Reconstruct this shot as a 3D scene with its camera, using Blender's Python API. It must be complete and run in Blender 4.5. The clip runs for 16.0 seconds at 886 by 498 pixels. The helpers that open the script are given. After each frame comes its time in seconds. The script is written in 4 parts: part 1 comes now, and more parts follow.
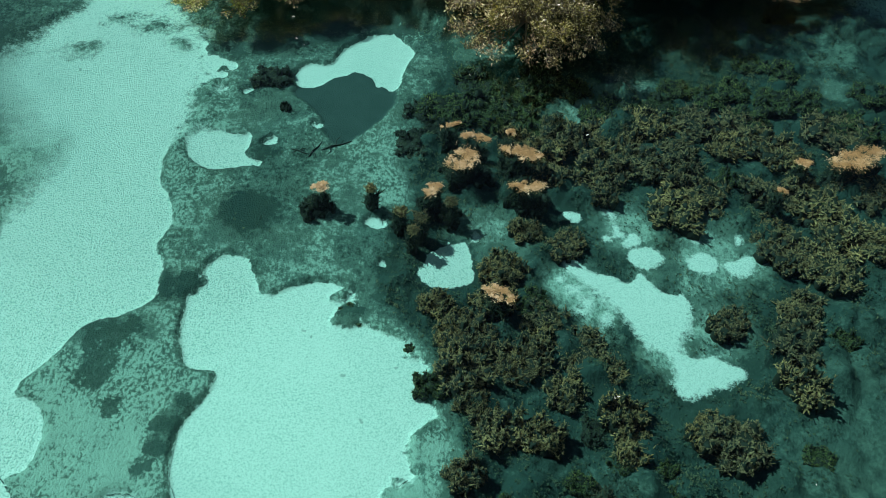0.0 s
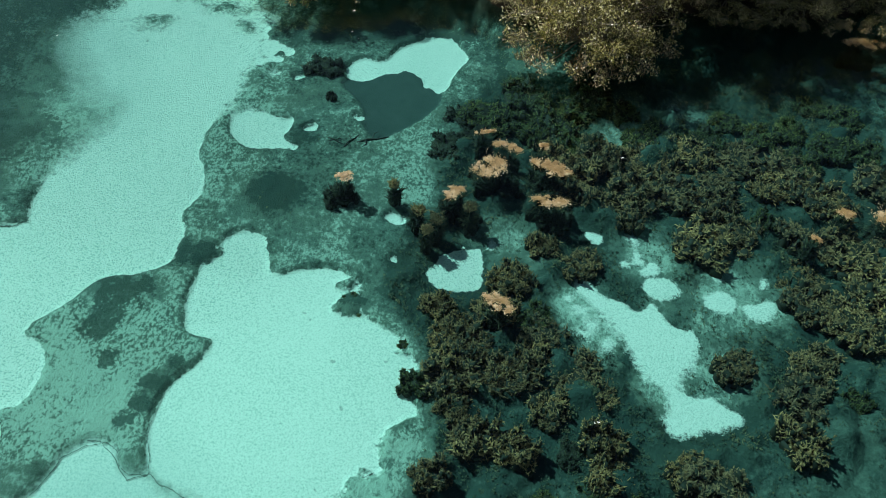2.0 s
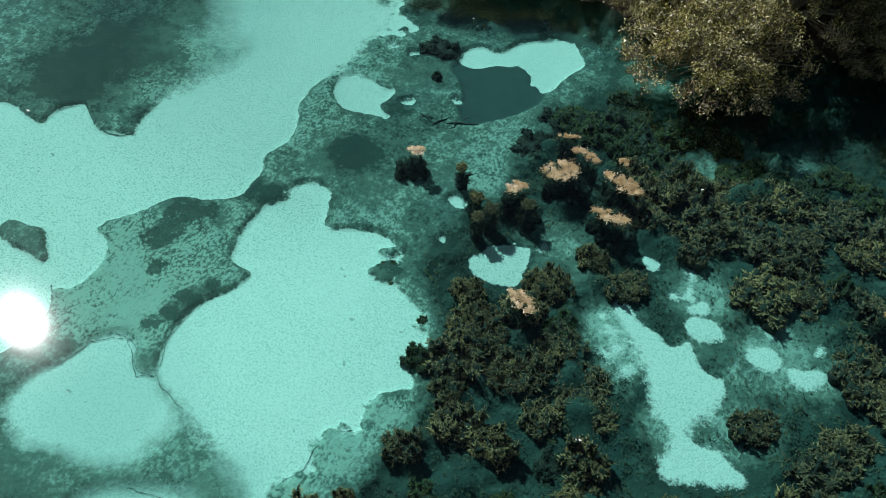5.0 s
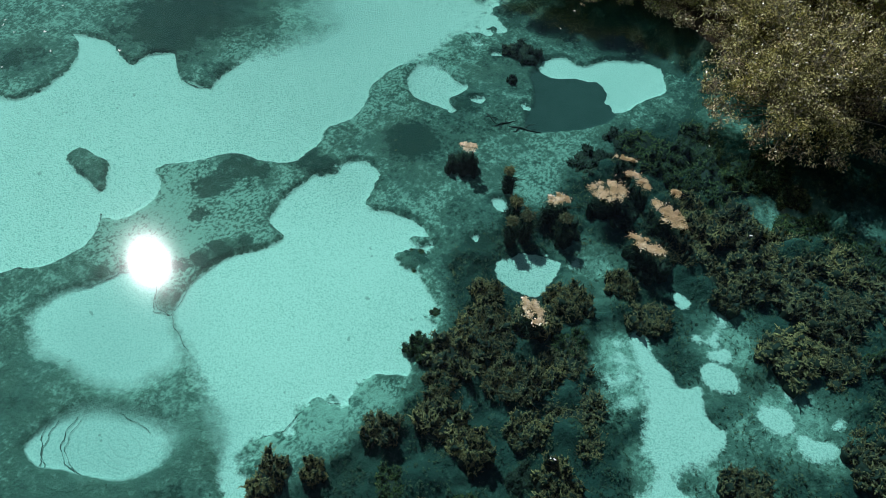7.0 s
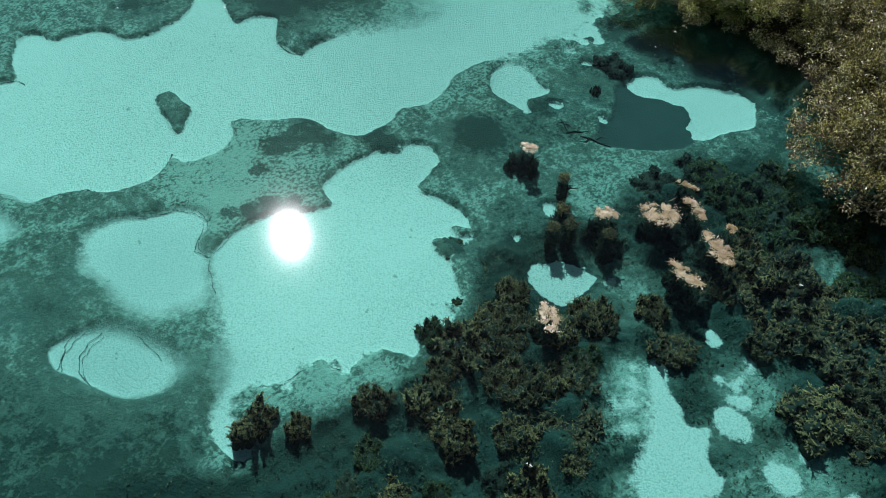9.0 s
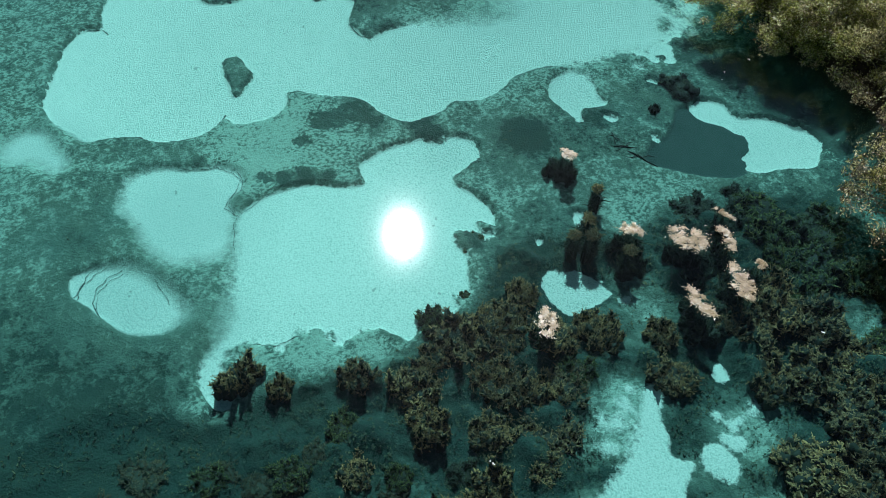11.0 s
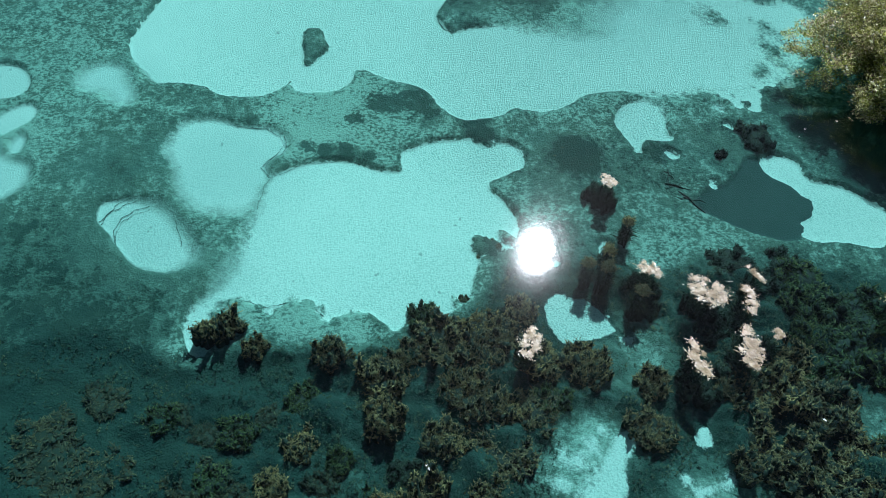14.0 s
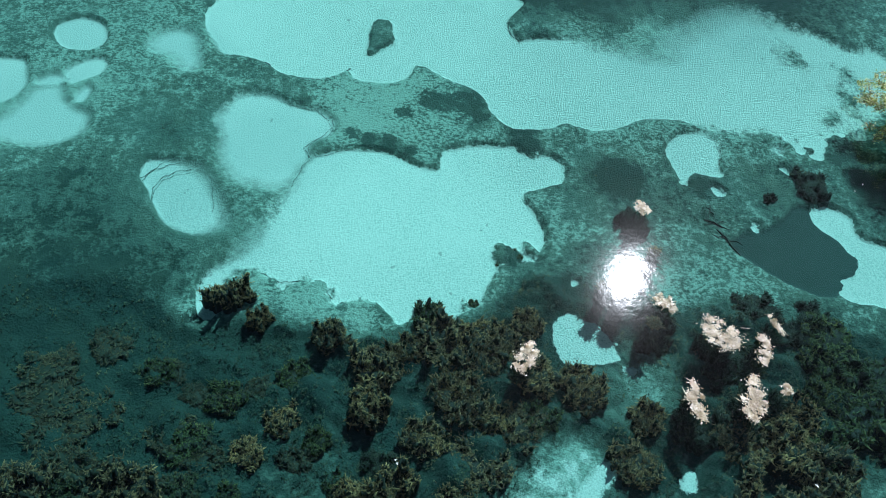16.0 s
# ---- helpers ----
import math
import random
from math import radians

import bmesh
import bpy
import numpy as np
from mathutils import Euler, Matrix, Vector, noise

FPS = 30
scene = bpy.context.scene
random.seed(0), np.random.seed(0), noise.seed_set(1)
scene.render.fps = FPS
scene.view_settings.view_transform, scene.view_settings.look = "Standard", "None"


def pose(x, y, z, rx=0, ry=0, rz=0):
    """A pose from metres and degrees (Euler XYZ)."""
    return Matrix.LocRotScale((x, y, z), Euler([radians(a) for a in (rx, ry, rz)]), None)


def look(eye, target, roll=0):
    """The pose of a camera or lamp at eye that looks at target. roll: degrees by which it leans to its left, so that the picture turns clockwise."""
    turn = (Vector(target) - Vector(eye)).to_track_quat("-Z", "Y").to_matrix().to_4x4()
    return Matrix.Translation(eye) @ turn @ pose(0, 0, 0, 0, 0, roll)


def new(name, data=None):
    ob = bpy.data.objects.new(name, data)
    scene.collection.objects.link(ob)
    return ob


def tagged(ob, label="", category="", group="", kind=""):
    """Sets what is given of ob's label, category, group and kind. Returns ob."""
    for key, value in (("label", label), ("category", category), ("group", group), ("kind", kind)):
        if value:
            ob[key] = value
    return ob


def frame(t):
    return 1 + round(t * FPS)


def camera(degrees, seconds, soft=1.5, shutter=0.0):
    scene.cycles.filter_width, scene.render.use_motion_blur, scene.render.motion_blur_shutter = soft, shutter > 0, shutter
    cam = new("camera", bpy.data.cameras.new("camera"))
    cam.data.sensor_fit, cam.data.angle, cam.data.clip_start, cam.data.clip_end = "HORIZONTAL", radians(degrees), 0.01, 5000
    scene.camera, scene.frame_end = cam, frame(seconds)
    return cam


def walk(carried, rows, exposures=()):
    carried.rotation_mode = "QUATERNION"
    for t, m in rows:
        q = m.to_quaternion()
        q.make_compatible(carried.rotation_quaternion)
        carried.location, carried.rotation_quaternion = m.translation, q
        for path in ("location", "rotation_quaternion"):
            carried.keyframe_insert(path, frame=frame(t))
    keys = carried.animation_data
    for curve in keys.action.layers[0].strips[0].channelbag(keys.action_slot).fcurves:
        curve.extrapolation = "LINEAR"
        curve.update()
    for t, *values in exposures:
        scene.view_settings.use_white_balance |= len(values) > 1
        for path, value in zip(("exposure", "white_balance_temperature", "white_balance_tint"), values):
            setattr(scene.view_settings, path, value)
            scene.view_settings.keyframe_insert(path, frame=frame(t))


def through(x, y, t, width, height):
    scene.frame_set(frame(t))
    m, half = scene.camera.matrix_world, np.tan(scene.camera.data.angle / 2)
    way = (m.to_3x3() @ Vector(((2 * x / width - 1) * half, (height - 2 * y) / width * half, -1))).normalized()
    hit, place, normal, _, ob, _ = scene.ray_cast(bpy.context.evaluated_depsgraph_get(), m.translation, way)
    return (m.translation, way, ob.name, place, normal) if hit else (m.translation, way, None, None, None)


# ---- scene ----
cam = camera(54.4, 16.0, soft=0.9)
EXPOSURES = [(0, -0.04, 6200, 10), (4, -0.07, 6100, 10), (6.5, -0.22, 5950, 10), (9, -0.28, 5800, 10), (12, -0.12, 5600, 10.5), (16, -0.12, 5450, 11)]
PATH = [
    (0, (-0.038, -0.007, 14.613), (0.052, 1.251, 13.062), 5.5),
    (0.5, (0.379, -0.061, 14.582), (0.42, 1.203, 13.033), 5.4),
    (1, (0.844, -0.09, 14.591), (0.825, 1.176, 13.043), 5.4),
    (1.5, (1.287, -0.114, 14.575), (1.217, 1.154, 13.03), 5.4),
    (2, (1.834, -0.075, 14.59), (1.704, 1.19, 13.046), 5.3),
    (2.5, (2.341, -0.015, 14.585), (2.152, 1.24, 13.039), 5.1),
    (3, (2.875, 0.022, 14.556), (2.625, 1.266, 13.011), 5.0),
    (3.5, (3.336, 0.031, 14.497), (3.025, 1.265, 12.954), 4.9),
    (4, (3.849, 0.093, 14.439), (3.468, 1.308, 12.897), 4.9),
    (4.2, (4.077, 0.142, 14.44), (3.663, 1.345, 12.897), 4.4),
    (6.3, (6.056, 0.9, 14.391), (5.364, 1.965, 12.846), 4.1),
    (6.5, (6.205, 0.998, 14.385), (5.493, 2.049, 12.84), 4.3),
    (7, (6.663, 1.262, 14.361), (5.899, 2.277, 12.817), 4.4),
    (7.5, (7.114, 1.544, 14.321), (6.295, 2.518, 12.778), 4.3),
    (8, (7.554, 1.877, 14.294), (6.675, 2.796, 12.751), 4.3),
    (8.5, (8.012, 2.195, 14.236), (7.079, 3.065, 12.696), 4.0),
    (9, (8.423, 2.542, 14.17), (7.435, 3.35, 12.63), 4.0),
    (9.2, (8.581, 2.674, 14.171), (7.575, 3.458, 12.631), 4.1),
    (11.5, (10.027, 4.534, 13.852), (8.862, 5.089, 12.324), 3.8),
    (12, (10.196, 4.96, 13.823), (9.01, 5.466, 12.294), 4.0),
    (12.5, (10.281, 5.348, 13.775), (9.08, 5.813, 12.245), 4.4),
    (13, (10.408, 5.801, 13.729), (9.189, 6.221, 12.201), 4.6),
    (13.5, (10.497, 6.162, 13.708), (9.265, 6.537, 12.178), 4.9),
    (14, (10.609, 6.572, 13.685), (9.361, 6.892, 12.156), 5.3),
    (14.5, (10.698, 6.946, 13.669), (9.437, 7.215, 12.14), 5.6),
    (15, (10.788, 7.34, 13.688), (9.518, 7.556, 12.158), 6.0),
    (15.5, (10.838, 7.702, 13.715), (9.562, 7.866, 12.183), 6.2),
    (16, (10.844, 8.096, 13.724), (9.565, 8.208, 12.19), 6.6),
]
walk(cam, [(t, look(eye, target, roll)) for t, eye, target, roll in PATH], EXPOSURES)

# ---- light ----
SUN = Vector((-0.600, 0.264, 0.756)).normalized()
sun_data = bpy.data.lights.new("sun", "SUN")
sun_data.energy, sun_data.angle, sun_data.color = 4.7, radians(0.55), (1.0, 0.95, 0.87)
sun = new("sun", sun_data)
sun.matrix_world = look(SUN * 60, (0, 0, 0))
world = bpy.data.worlds.new("sky")
scene.world = world
world.use_nodes = True
sky = world.node_tree.nodes.new("ShaderNodeTexSky")
sky.sky_type, sky.sun_disc = "NISHITA", False
sky.sun_elevation = math.asin(SUN.z)
sky.sun_rotation = math.atan2(SUN.x, SUN.y)
world.node_tree.links.new(sky.outputs[0], world.node_tree.nodes["Background"].inputs["Color"])
world.node_tree.nodes["Background"].inputs["Strength"].default_value = 0.037


# ---- material kit ----
class Kit:
    """A node material with short calls for its nodes."""

    def __init__(self, name):
        self.mat = bpy.data.materials.new(name)
        self.mat.use_nodes = True
        self.tree = self.mat.node_tree
        self.tree.nodes.clear()
        self.out = self.tree.nodes.new("ShaderNodeOutputMaterial")

    def node(self, kind, **inputs):
        n = self.tree.nodes.new(kind)
        for key, value in inputs.items():
            self.put(n, key.replace("_", " "), value)
        return n

    def put(self, n, key, value):
        socket = n.inputs[int(key[1:])] if key[0] == "i" and key[1:].isdigit() else n.inputs[key]
        if isinstance(value, bpy.types.NodeSocket):
            self.tree.links.new(value, socket)
        else:
            socket.default_value = value

    def place(self):
        return self.node("ShaderNodeTexCoord").outputs["Object"]

    def noise(self, scale, detail=4.0, rough=0.55, at=None, twist=0.0):
        n = self.node("ShaderNodeTexNoise", Scale=scale, Detail=detail, Roughness=rough, Distortion=twist)
        self.put(n, "Vector", at if at is not None else self.place())
        return n.outputs["Fac"]

    def math(self, op, a, b=0.0, c=0.0, clamp=False):
        n = self.node("ShaderNodeMath", i0=a, i1=b, i2=c)
        n.operation, n.use_clamp = op, clamp
        return n.outputs[0]

    def span(self, value, a, b, lo=0.0, hi=1.0):
        n = self.node("ShaderNodeMapRange", Value=value)
        for key, v in (("From Min", a), ("From Max", b), ("To Min", lo), ("To Max", hi)):
            self.put(n, key, v)
        n.interpolation_type = "SMOOTHSTEP"
        return n.outputs[0]

    def mix(self, fac, a, b):
        n = self.node("ShaderNodeMix")
        n.data_type = "RGBA"
        self.put(n, "i0", fac)
        for k, v in (("i6", a), ("i7", b)):
            self.put(n, k, (*v, 1.0) if isinstance(v, tuple) else v)
        return n.outputs[2]

    def attr(self, name):
        n = self.node("ShaderNodeAttribute")
        n.attribute_name = name
        return n.outputs["Fac"]

    def island(self):
        return self.node("ShaderNodeNewGeometry").outputs["Random Per Island"]

    def bump(self, height, strength, distance):
        return self.node("ShaderNodeBump", Height=height, Strength=strength, Distance=distance).outputs[0]

    def finish(self, color, rough=0.6, normal=None, spec=0.5, through=0.0, wet=0.0):
        p = self.node("ShaderNodeBsdfPrincipled", Roughness=rough)
        self.put(p, "Base Color", (*color, 1.0) if isinstance(color, tuple) else color)
        self.put(p, "Specular IOR Level", spec)
        for key, value in (("Coat Weight", wet), ("Coat Roughness", 0.34), ("Coat IOR", 1.75)):
            self.put(p, key, value)
        if normal is not None:
            self.put(p, "Normal", normal)
        shader = p.outputs[0]
        if through:
            t = self.node("ShaderNodeBsdfTranslucent")
            self.put(t, "Color", (*color, 1.0) if isinstance(color, tuple) else color)
            shader = self.node("ShaderNodeMixShader", i0=through, i1=shader, i2=t.outputs[0]).outputs[0]
        self.put(self.out, "Surface", shader)
        return self.mat


def bed_material():
    k = Kit("spring_bed")
    fine, mid, big = k.noise(8.0, 8.0, 0.68), k.noise(2.6, 7.0, 0.62, twist=0.4), k.noise(0.55, 4.0)
    sd, width, dark = k.attr("sand"), k.attr("soft"), k.attr("dark")
    wob = k.math("SUBTRACT", k.math("MULTIPLY_ADD", fine, 0.55, k.math("MULTIPLY", mid, 0.45)), 0.5)
    salt = k.math("SUBTRACT", k.noise(26.0, 3.0, 0.7), 0.5)
    jag = k.math("MULTIPLY_ADD", wob, k.math("MULTIPLY_ADD", width, 4.2, 0.22), k.math("MULTIPLY", salt, k.math("MULTIPLY", width, 1.6)))
    washed = k.attr("washed")
    jag = k.math("MULTIPLY", jag, k.math("MULTIPLY_ADD", washed, -0.8, 1.0))
    edge = k.math("DIVIDE", k.math("ADD", sd, jag), k.math("MULTIPLY", width, k.math("MULTIPLY_ADD", washed, 0.55, 0.42)))
    sandy = k.math("MULTIPLY_ADD", edge, 0.5, 0.5, clamp=True)
    # sand grain, with the shimmer of light under wavelets painted into its colour
    shimmer_grain = k.noise(25.0, 2.0, 0.6, twist=0.2)
    coarse = k.math("MULTIPLY_ADD", k.attr("shimmer_grain"), 2.3, 0.7)
    shimmer_grain = k.math("MULTIPLY_ADD", k.math("SUBTRACT", shimmer_grain, 0.5), coarse, k.math("MULTIPLY_ADD", k.attr("shimmer_grain"), 0.15, 0.55))
    sand = k.mix(k.span(k.math("MULTIPLY_ADD", k.math("SUBTRACT", big, 0.5), 0.12, shimmer_grain), 0.32, 0.62), (0.40, 0.50, 0.43), (0.775, 0.755, 0.675))
    sand = k.mix(k.math("MULTIPLY", washed, 0.42), sand, (0.42, 0.48, 0.44))
    speck = k.math("GREATER_THAN", k.noise(5.0, 2.0, 0.3), 0.775)
    sand = k.mix(k.math("MULTIPLY", speck, 0.5), sand, (0.16, 0.20, 0.17))
    # silt rings that the rising water has drawn in the sand
    swirl = k.node("ShaderNodeTexNoise", Scale=0.7, Detail=3.0)
    k.put(swirl, "Vector", k.place())
    offset = k.node("ShaderNodeVectorMath", i0=k.place(), i1=(-2.2, 3.55, 0.0))
    offset.operation = "SUBTRACT"
    flat = k.node("ShaderNodeMapping", Vector=offset.outputs[0])
    flat.inputs["Rotation"].default_value, flat.inputs["Scale"].default_value = (0, 0, -0.65), (0.75, 1.25, 0.0)
    far = k.node("ShaderNodeVectorMath", i0=flat.outputs[0])
    far.operation = "LENGTH"
    wave = k.math("SINE", k.math("MULTIPLY", k.math("MULTIPLY_ADD", swirl.outputs["Fac"], 1.1, far.outputs["Value"]), 34.0))
    rings = k.math("MULTIPLY", k.span(wave, 0.80, 0.97), k.attr("rings"))
    rings = k.math("MULTIPLY", rings, k.span(k.noise(0.9, 2.0), 0.38, 0.55))
    sand = k.mix(k.math("MULTIPLY", rings, 0.8), sand, (0.15, 0.19, 0.16))
    # crumbs of algae on silt: pale where it is thin, dark felt where it is dense or shade is painted
    drawn = k.node("ShaderNodeMapping", Vector=k.place())
    drawn.inputs["Scale"].default_value = (1.2, 0.85, 1.0)
    leafy = k.span(k.noise(4.6, 6.0, 0.68), 0.39, 0.61)
    bits = k.span(k.noise(12.0, 5.0, 0.68, at=drawn.outputs[0], twist=0.2), 0.38, 0.62)
    calm = k.span(k.noise(0.75, 4.0, 0.6), 0.34, 0.58, 0.45, 1.0)
    thin = k.span(dark, 0.46, 0.2)
    clods = k.math("MULTIPLY_ADD", leafy, 0.52, k.math("MULTIPLY", bits, 0.44))
    lace = k.math("MULTIPLY_ADD", bits, 0.72, k.math("MULTIPLY", leafy, 0.22))
    fleck = k.math("MULTIPLY_ADD", thin, k.math("SUBTRACT", lace, clods), clods)
    tone = k.math("MULTIPLY_ADD", k.math("MULTIPLY", k.math("MULTIPLY", calm, k.math("MULTIPLY_ADD", k.attr("weed"), -0.5, 1.0)), k.math("SUBTRACT", fleck, 0.50)), k.math("MULTIPLY_ADD", thin, 0.35, 0.70), k.math("MULTIPLY", k.math("SUBTRACT", mid, 0.5), 0.9))
    tone = k.math("ADD", k.math("MULTIPLY_ADD", dark, -1.05, 1.02), k.math("ADD", tone, k.math("MULTIPLY", k.math("SUBTRACT", fine, 0.5), 0.5)))
    # smooth dark mats with ragged rims; those by the bank are painted shade
    ragged = k.math("MULTIPLY_ADD", k.math("SUBTRACT", mid, 0.5), 1.6, k.math("MULTIPLY", k.math("SUBTRACT", k.noise(1.5, 5.0, 0.65), 0.5), 2.4))
    ragged = k.math("MULTIPLY_ADD", k.math("SUBTRACT", fine, 0.5), 1.3, ragged)
    mat = k.math("MULTIPLY", k.span(k.math("ADD", k.attr("mat"), ragged), 0.40, 0.60), k.span(k.attr("mat"), 0.05, 0.3))
    tone = k.math("ADD", k.math("MULTIPLY", tone, k.math("MULTIPLY_ADD", mat, -0.8, 1.0)), k.math("MULTIPLY", mat, 0.06))
    smooth = k.math("MULTIPLY", k.math("MULTIPLY", washed, 0.9), k.span(k.math("MULTIPLY_ADD", mid, 1.2, k.math("MULTIPLY", k.noise(0.9, 3.0), 1.0)), 0.95, 1.25, 1.0, 0.35))
    tone = k.math("ADD", k.math("MULTIPLY", tone, k.math("SUBTRACT", 1.0, smooth)), k.math("MULTIPLY", smooth, k.math("MULTIPLY_ADD", fine, 0.12, k.attr("veil"))))
    silt = k.mix(big, (0.42, 0.48, 0.39), (0.33, 0.42, 0.35))
    felt = k.mix(k.noise(1.1, 5.0), (0.020, 0.048, 0.045), (0.046, 0.064, 0.044))
    half = k.mix(k.noise(0.8, 4.0), (0.10, 0.152, 0.130), (0.125, 0.150, 0.108))
    algae = k.mix(k.span(tone, 0.45, 0.95), k.mix(k.span(tone, 0.05, 0.45), felt, half), silt)
    mud = k.mix(k.noise(3.0, 6.0, 0.6), (0.030, 0.052, 0.046), (0.060, 0.086, 0.076))
    edge2 = k.math("MULTIPLY_ADD", k.math("ADD", k.attr("mud"), k.math("MULTIPLY", wob, 0.5)), 9.0, 0.5, clamp=True)
    color = k.mix(edge2, algae, mud)
    color = k.mix(sandy, color, sand)
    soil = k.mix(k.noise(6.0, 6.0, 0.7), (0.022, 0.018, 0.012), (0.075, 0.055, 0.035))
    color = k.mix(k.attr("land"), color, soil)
    eddy = k.node("ShaderNodeVectorMath", i0=k.place(), i1=(6.9, 8.9, -0.87))
    eddy.operation = "DISTANCE"
    away = k.math("MULTIPLY_ADD", swirl.outputs["Fac"], 1.1, eddy.outputs["Value"])
    ripple = k.math("MULTIPLY", k.math("SINE", k.math("MULTIPLY", away, 75.0)), k.span(eddy.outputs["Value"], 2.9, 1.6, 0.0, 0.018))
    rough = k.math("MULTIPLY", k.math("SUBTRACT", 1.0, k.math("MAXIMUM", k.math("MAXIMUM", sandy, mat), edge2)), k.math("MULTIPLY_ADD", bits, 0.20, k.math("MULTIPLY", leafy, 0.14)))
    relief = k.math("MULTIPLY_ADD", shimmer_grain, 0.5, k.math("MULTIPLY_ADD", ripple, sandy, rough))
    return k.finish(color, 0.85, k.bump(relief, 0.8, 0.06), 0.2)


def water_material():
    k = Kit("spring_water")
    wind = k.attr("wind")
    calm = k.noise(1.4, 3.0, 0.5)
    lap = k.node("ShaderNodeTexWave", Scale=2.6, Distortion=2.4, Detail=2.0)
    k.put(lap, "Vector", k.place())
    height = k.math("MULTIPLY_ADD", calm, 0.004, k.math("MULTIPLY", wind, k.math("MULTIPLY_ADD", k.noise(3.2, 3.0, 0.55), 0.022, k.math("MULTIPLY", lap.outputs["Fac"], 0.0003))))
    normal = k.bump(height, 1.0, 0.12)
    clear = k.node("ShaderNodeBsdfTransparent", Color=(0.595, 0.95, 0.94, 1.0))
    gloss = k.node("ShaderNodeBsdfGlossy", Color=(1, 1, 1, 1), Roughness=0.044, Normal=normal)
    fresnel = k.node("ShaderNodeFresnel", IOR=1.333)
    mixed = k.node("ShaderNodeMixShader", i0=fresnel.outputs[0], i1=clear.outputs[0], i2=gloss.outputs[0])
    k.put(k.out, "Surface", mixed.outputs[0])
    return k.mat


def plant_material(name, low, high, tips, rough=0.7, through=0.15, spec=0.3, wet=0.0, old=None):
    """Leaves and shoots: their colour follows each leaf's tone, painted shade included, and varies from stand to stand
    and, towards old, from plant to plant.
    """
    k = Kit(name)
    r = k.attr("tone")
    stand = k.noise(0.9, 3.0)
    color = k.mix(k.span(k.math("MULTIPLY_ADD", r, 0.7, k.math("MULTIPLY", stand, 0.45)), 0.15, 0.85), low, high)
    color = k.mix(k.span(k.math("MULTIPLY_ADD", r, 0.6, k.math("MULTIPLY", k.noise(1.7, 4.0), 0.7)), 0.68, 0.95), color, tips)
    if old:
        whole = k.node("ShaderNodeObjectInfo").outputs["Random"]
        color = k.mix(k.math("MULTIPLY", k.math("POWER", whole, 1.3), 0.6), color, k.mix(r, tuple(c * 0.5 for c in old), old))
    return k.finish(color, rough, None, spec, through, wet)


BED, WATER = bed_material(), water_material()
WEED = plant_material("feathery_weed", (0.14, 0.088, 0.040), (0.49, 0.272, 0.115), (0.78, 0.42, 0.165), through=0.05, old=(0.15, 0.105, 0.066))
# mound cores are near black: the shade below the plumes put into colour
WEED_CORE_SHADE = plant_material("weed_core_shade", (0.020, 0.022, 0.014), (0.045, 0.042, 0.025), (0.07, 0.06, 0.03))
WEED_LOW = plant_material("cushion_weed", (0.06, 0.05, 0.030), (0.155, 0.11, 0.056), (0.24, 0.16, 0.07), old=(0.10, 0.085, 0.05))
WEED_GREEN = plant_material("green_weed", (0.060, 0.076, 0.030), (0.165, 0.16, 0.052), (0.33, 0.24, 0.075), old=(0.075, 0.085, 0.045))
# for dark weed bushes, and for columns whose shade is put into colour
WEED_DARK = plant_material("dark_and_shaded_weed", (0.024, 0.034, 0.024), (0.070, 0.072, 0.042), (0.13, 0.11, 0.055))
CARPET = plant_material("low_weed", (0.042, 0.064, 0.048), (0.095, 0.108, 0.062), (0.20, 0.16, 0.08))
DRY = plant_material("dried_weed", (0.34, 0.225, 0.08), (0.68, 0.51, 0.21), (0.90, 0.79, 0.52), 0.40, 0.3, 1.0, 1.0)
# lowest leaf tones are near black, for shade inside the crowns
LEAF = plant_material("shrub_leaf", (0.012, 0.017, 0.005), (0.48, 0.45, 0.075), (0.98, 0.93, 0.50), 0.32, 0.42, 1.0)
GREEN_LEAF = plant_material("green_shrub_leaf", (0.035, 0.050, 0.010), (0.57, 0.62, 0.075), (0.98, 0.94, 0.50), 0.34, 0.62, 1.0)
DEAD_LEAF = plant_material("withered_leaf", (0.05, 0.034, 0.018), (0.46, 0.32, 0.15), (0.95, 0.80, 0.5), 0.4, 0.2, 0.5)


def bark_material(name, a, b):
    k = Kit(name)
    n = k.noise(14.0, 6.0, 0.65)
    return k.finish(k.mix(n, a, b), 0.8, k.bump(n, 0.8, 0.02))


BARK = bark_material("grey_bark", (0.11, 0.10, 0.07), (0.58, 0.53, 0.38))
STRAND = bark_material("algae_rope", (0.03, 0.045, 0.038), (0.09, 0.12, 0.10))
SUNK = bark_material("sunken_wood", (0.012, 0.014, 0.011), (0.09, 0.09, 0.07))


# ---- mesh kit ----
def mesh(name, verts, faces, material, smooth=False):
    me = bpy.data.meshes.new(name)
    me.from_pydata(np.asarray(verts).tolist(), [], faces if isinstance(faces, list) else faces.tolist())
    me.materials.append(material)
    if smooth:
        me.polygons.foreach_set("use_smooth", [True] * len(me.polygons))
    me.update()
    return me


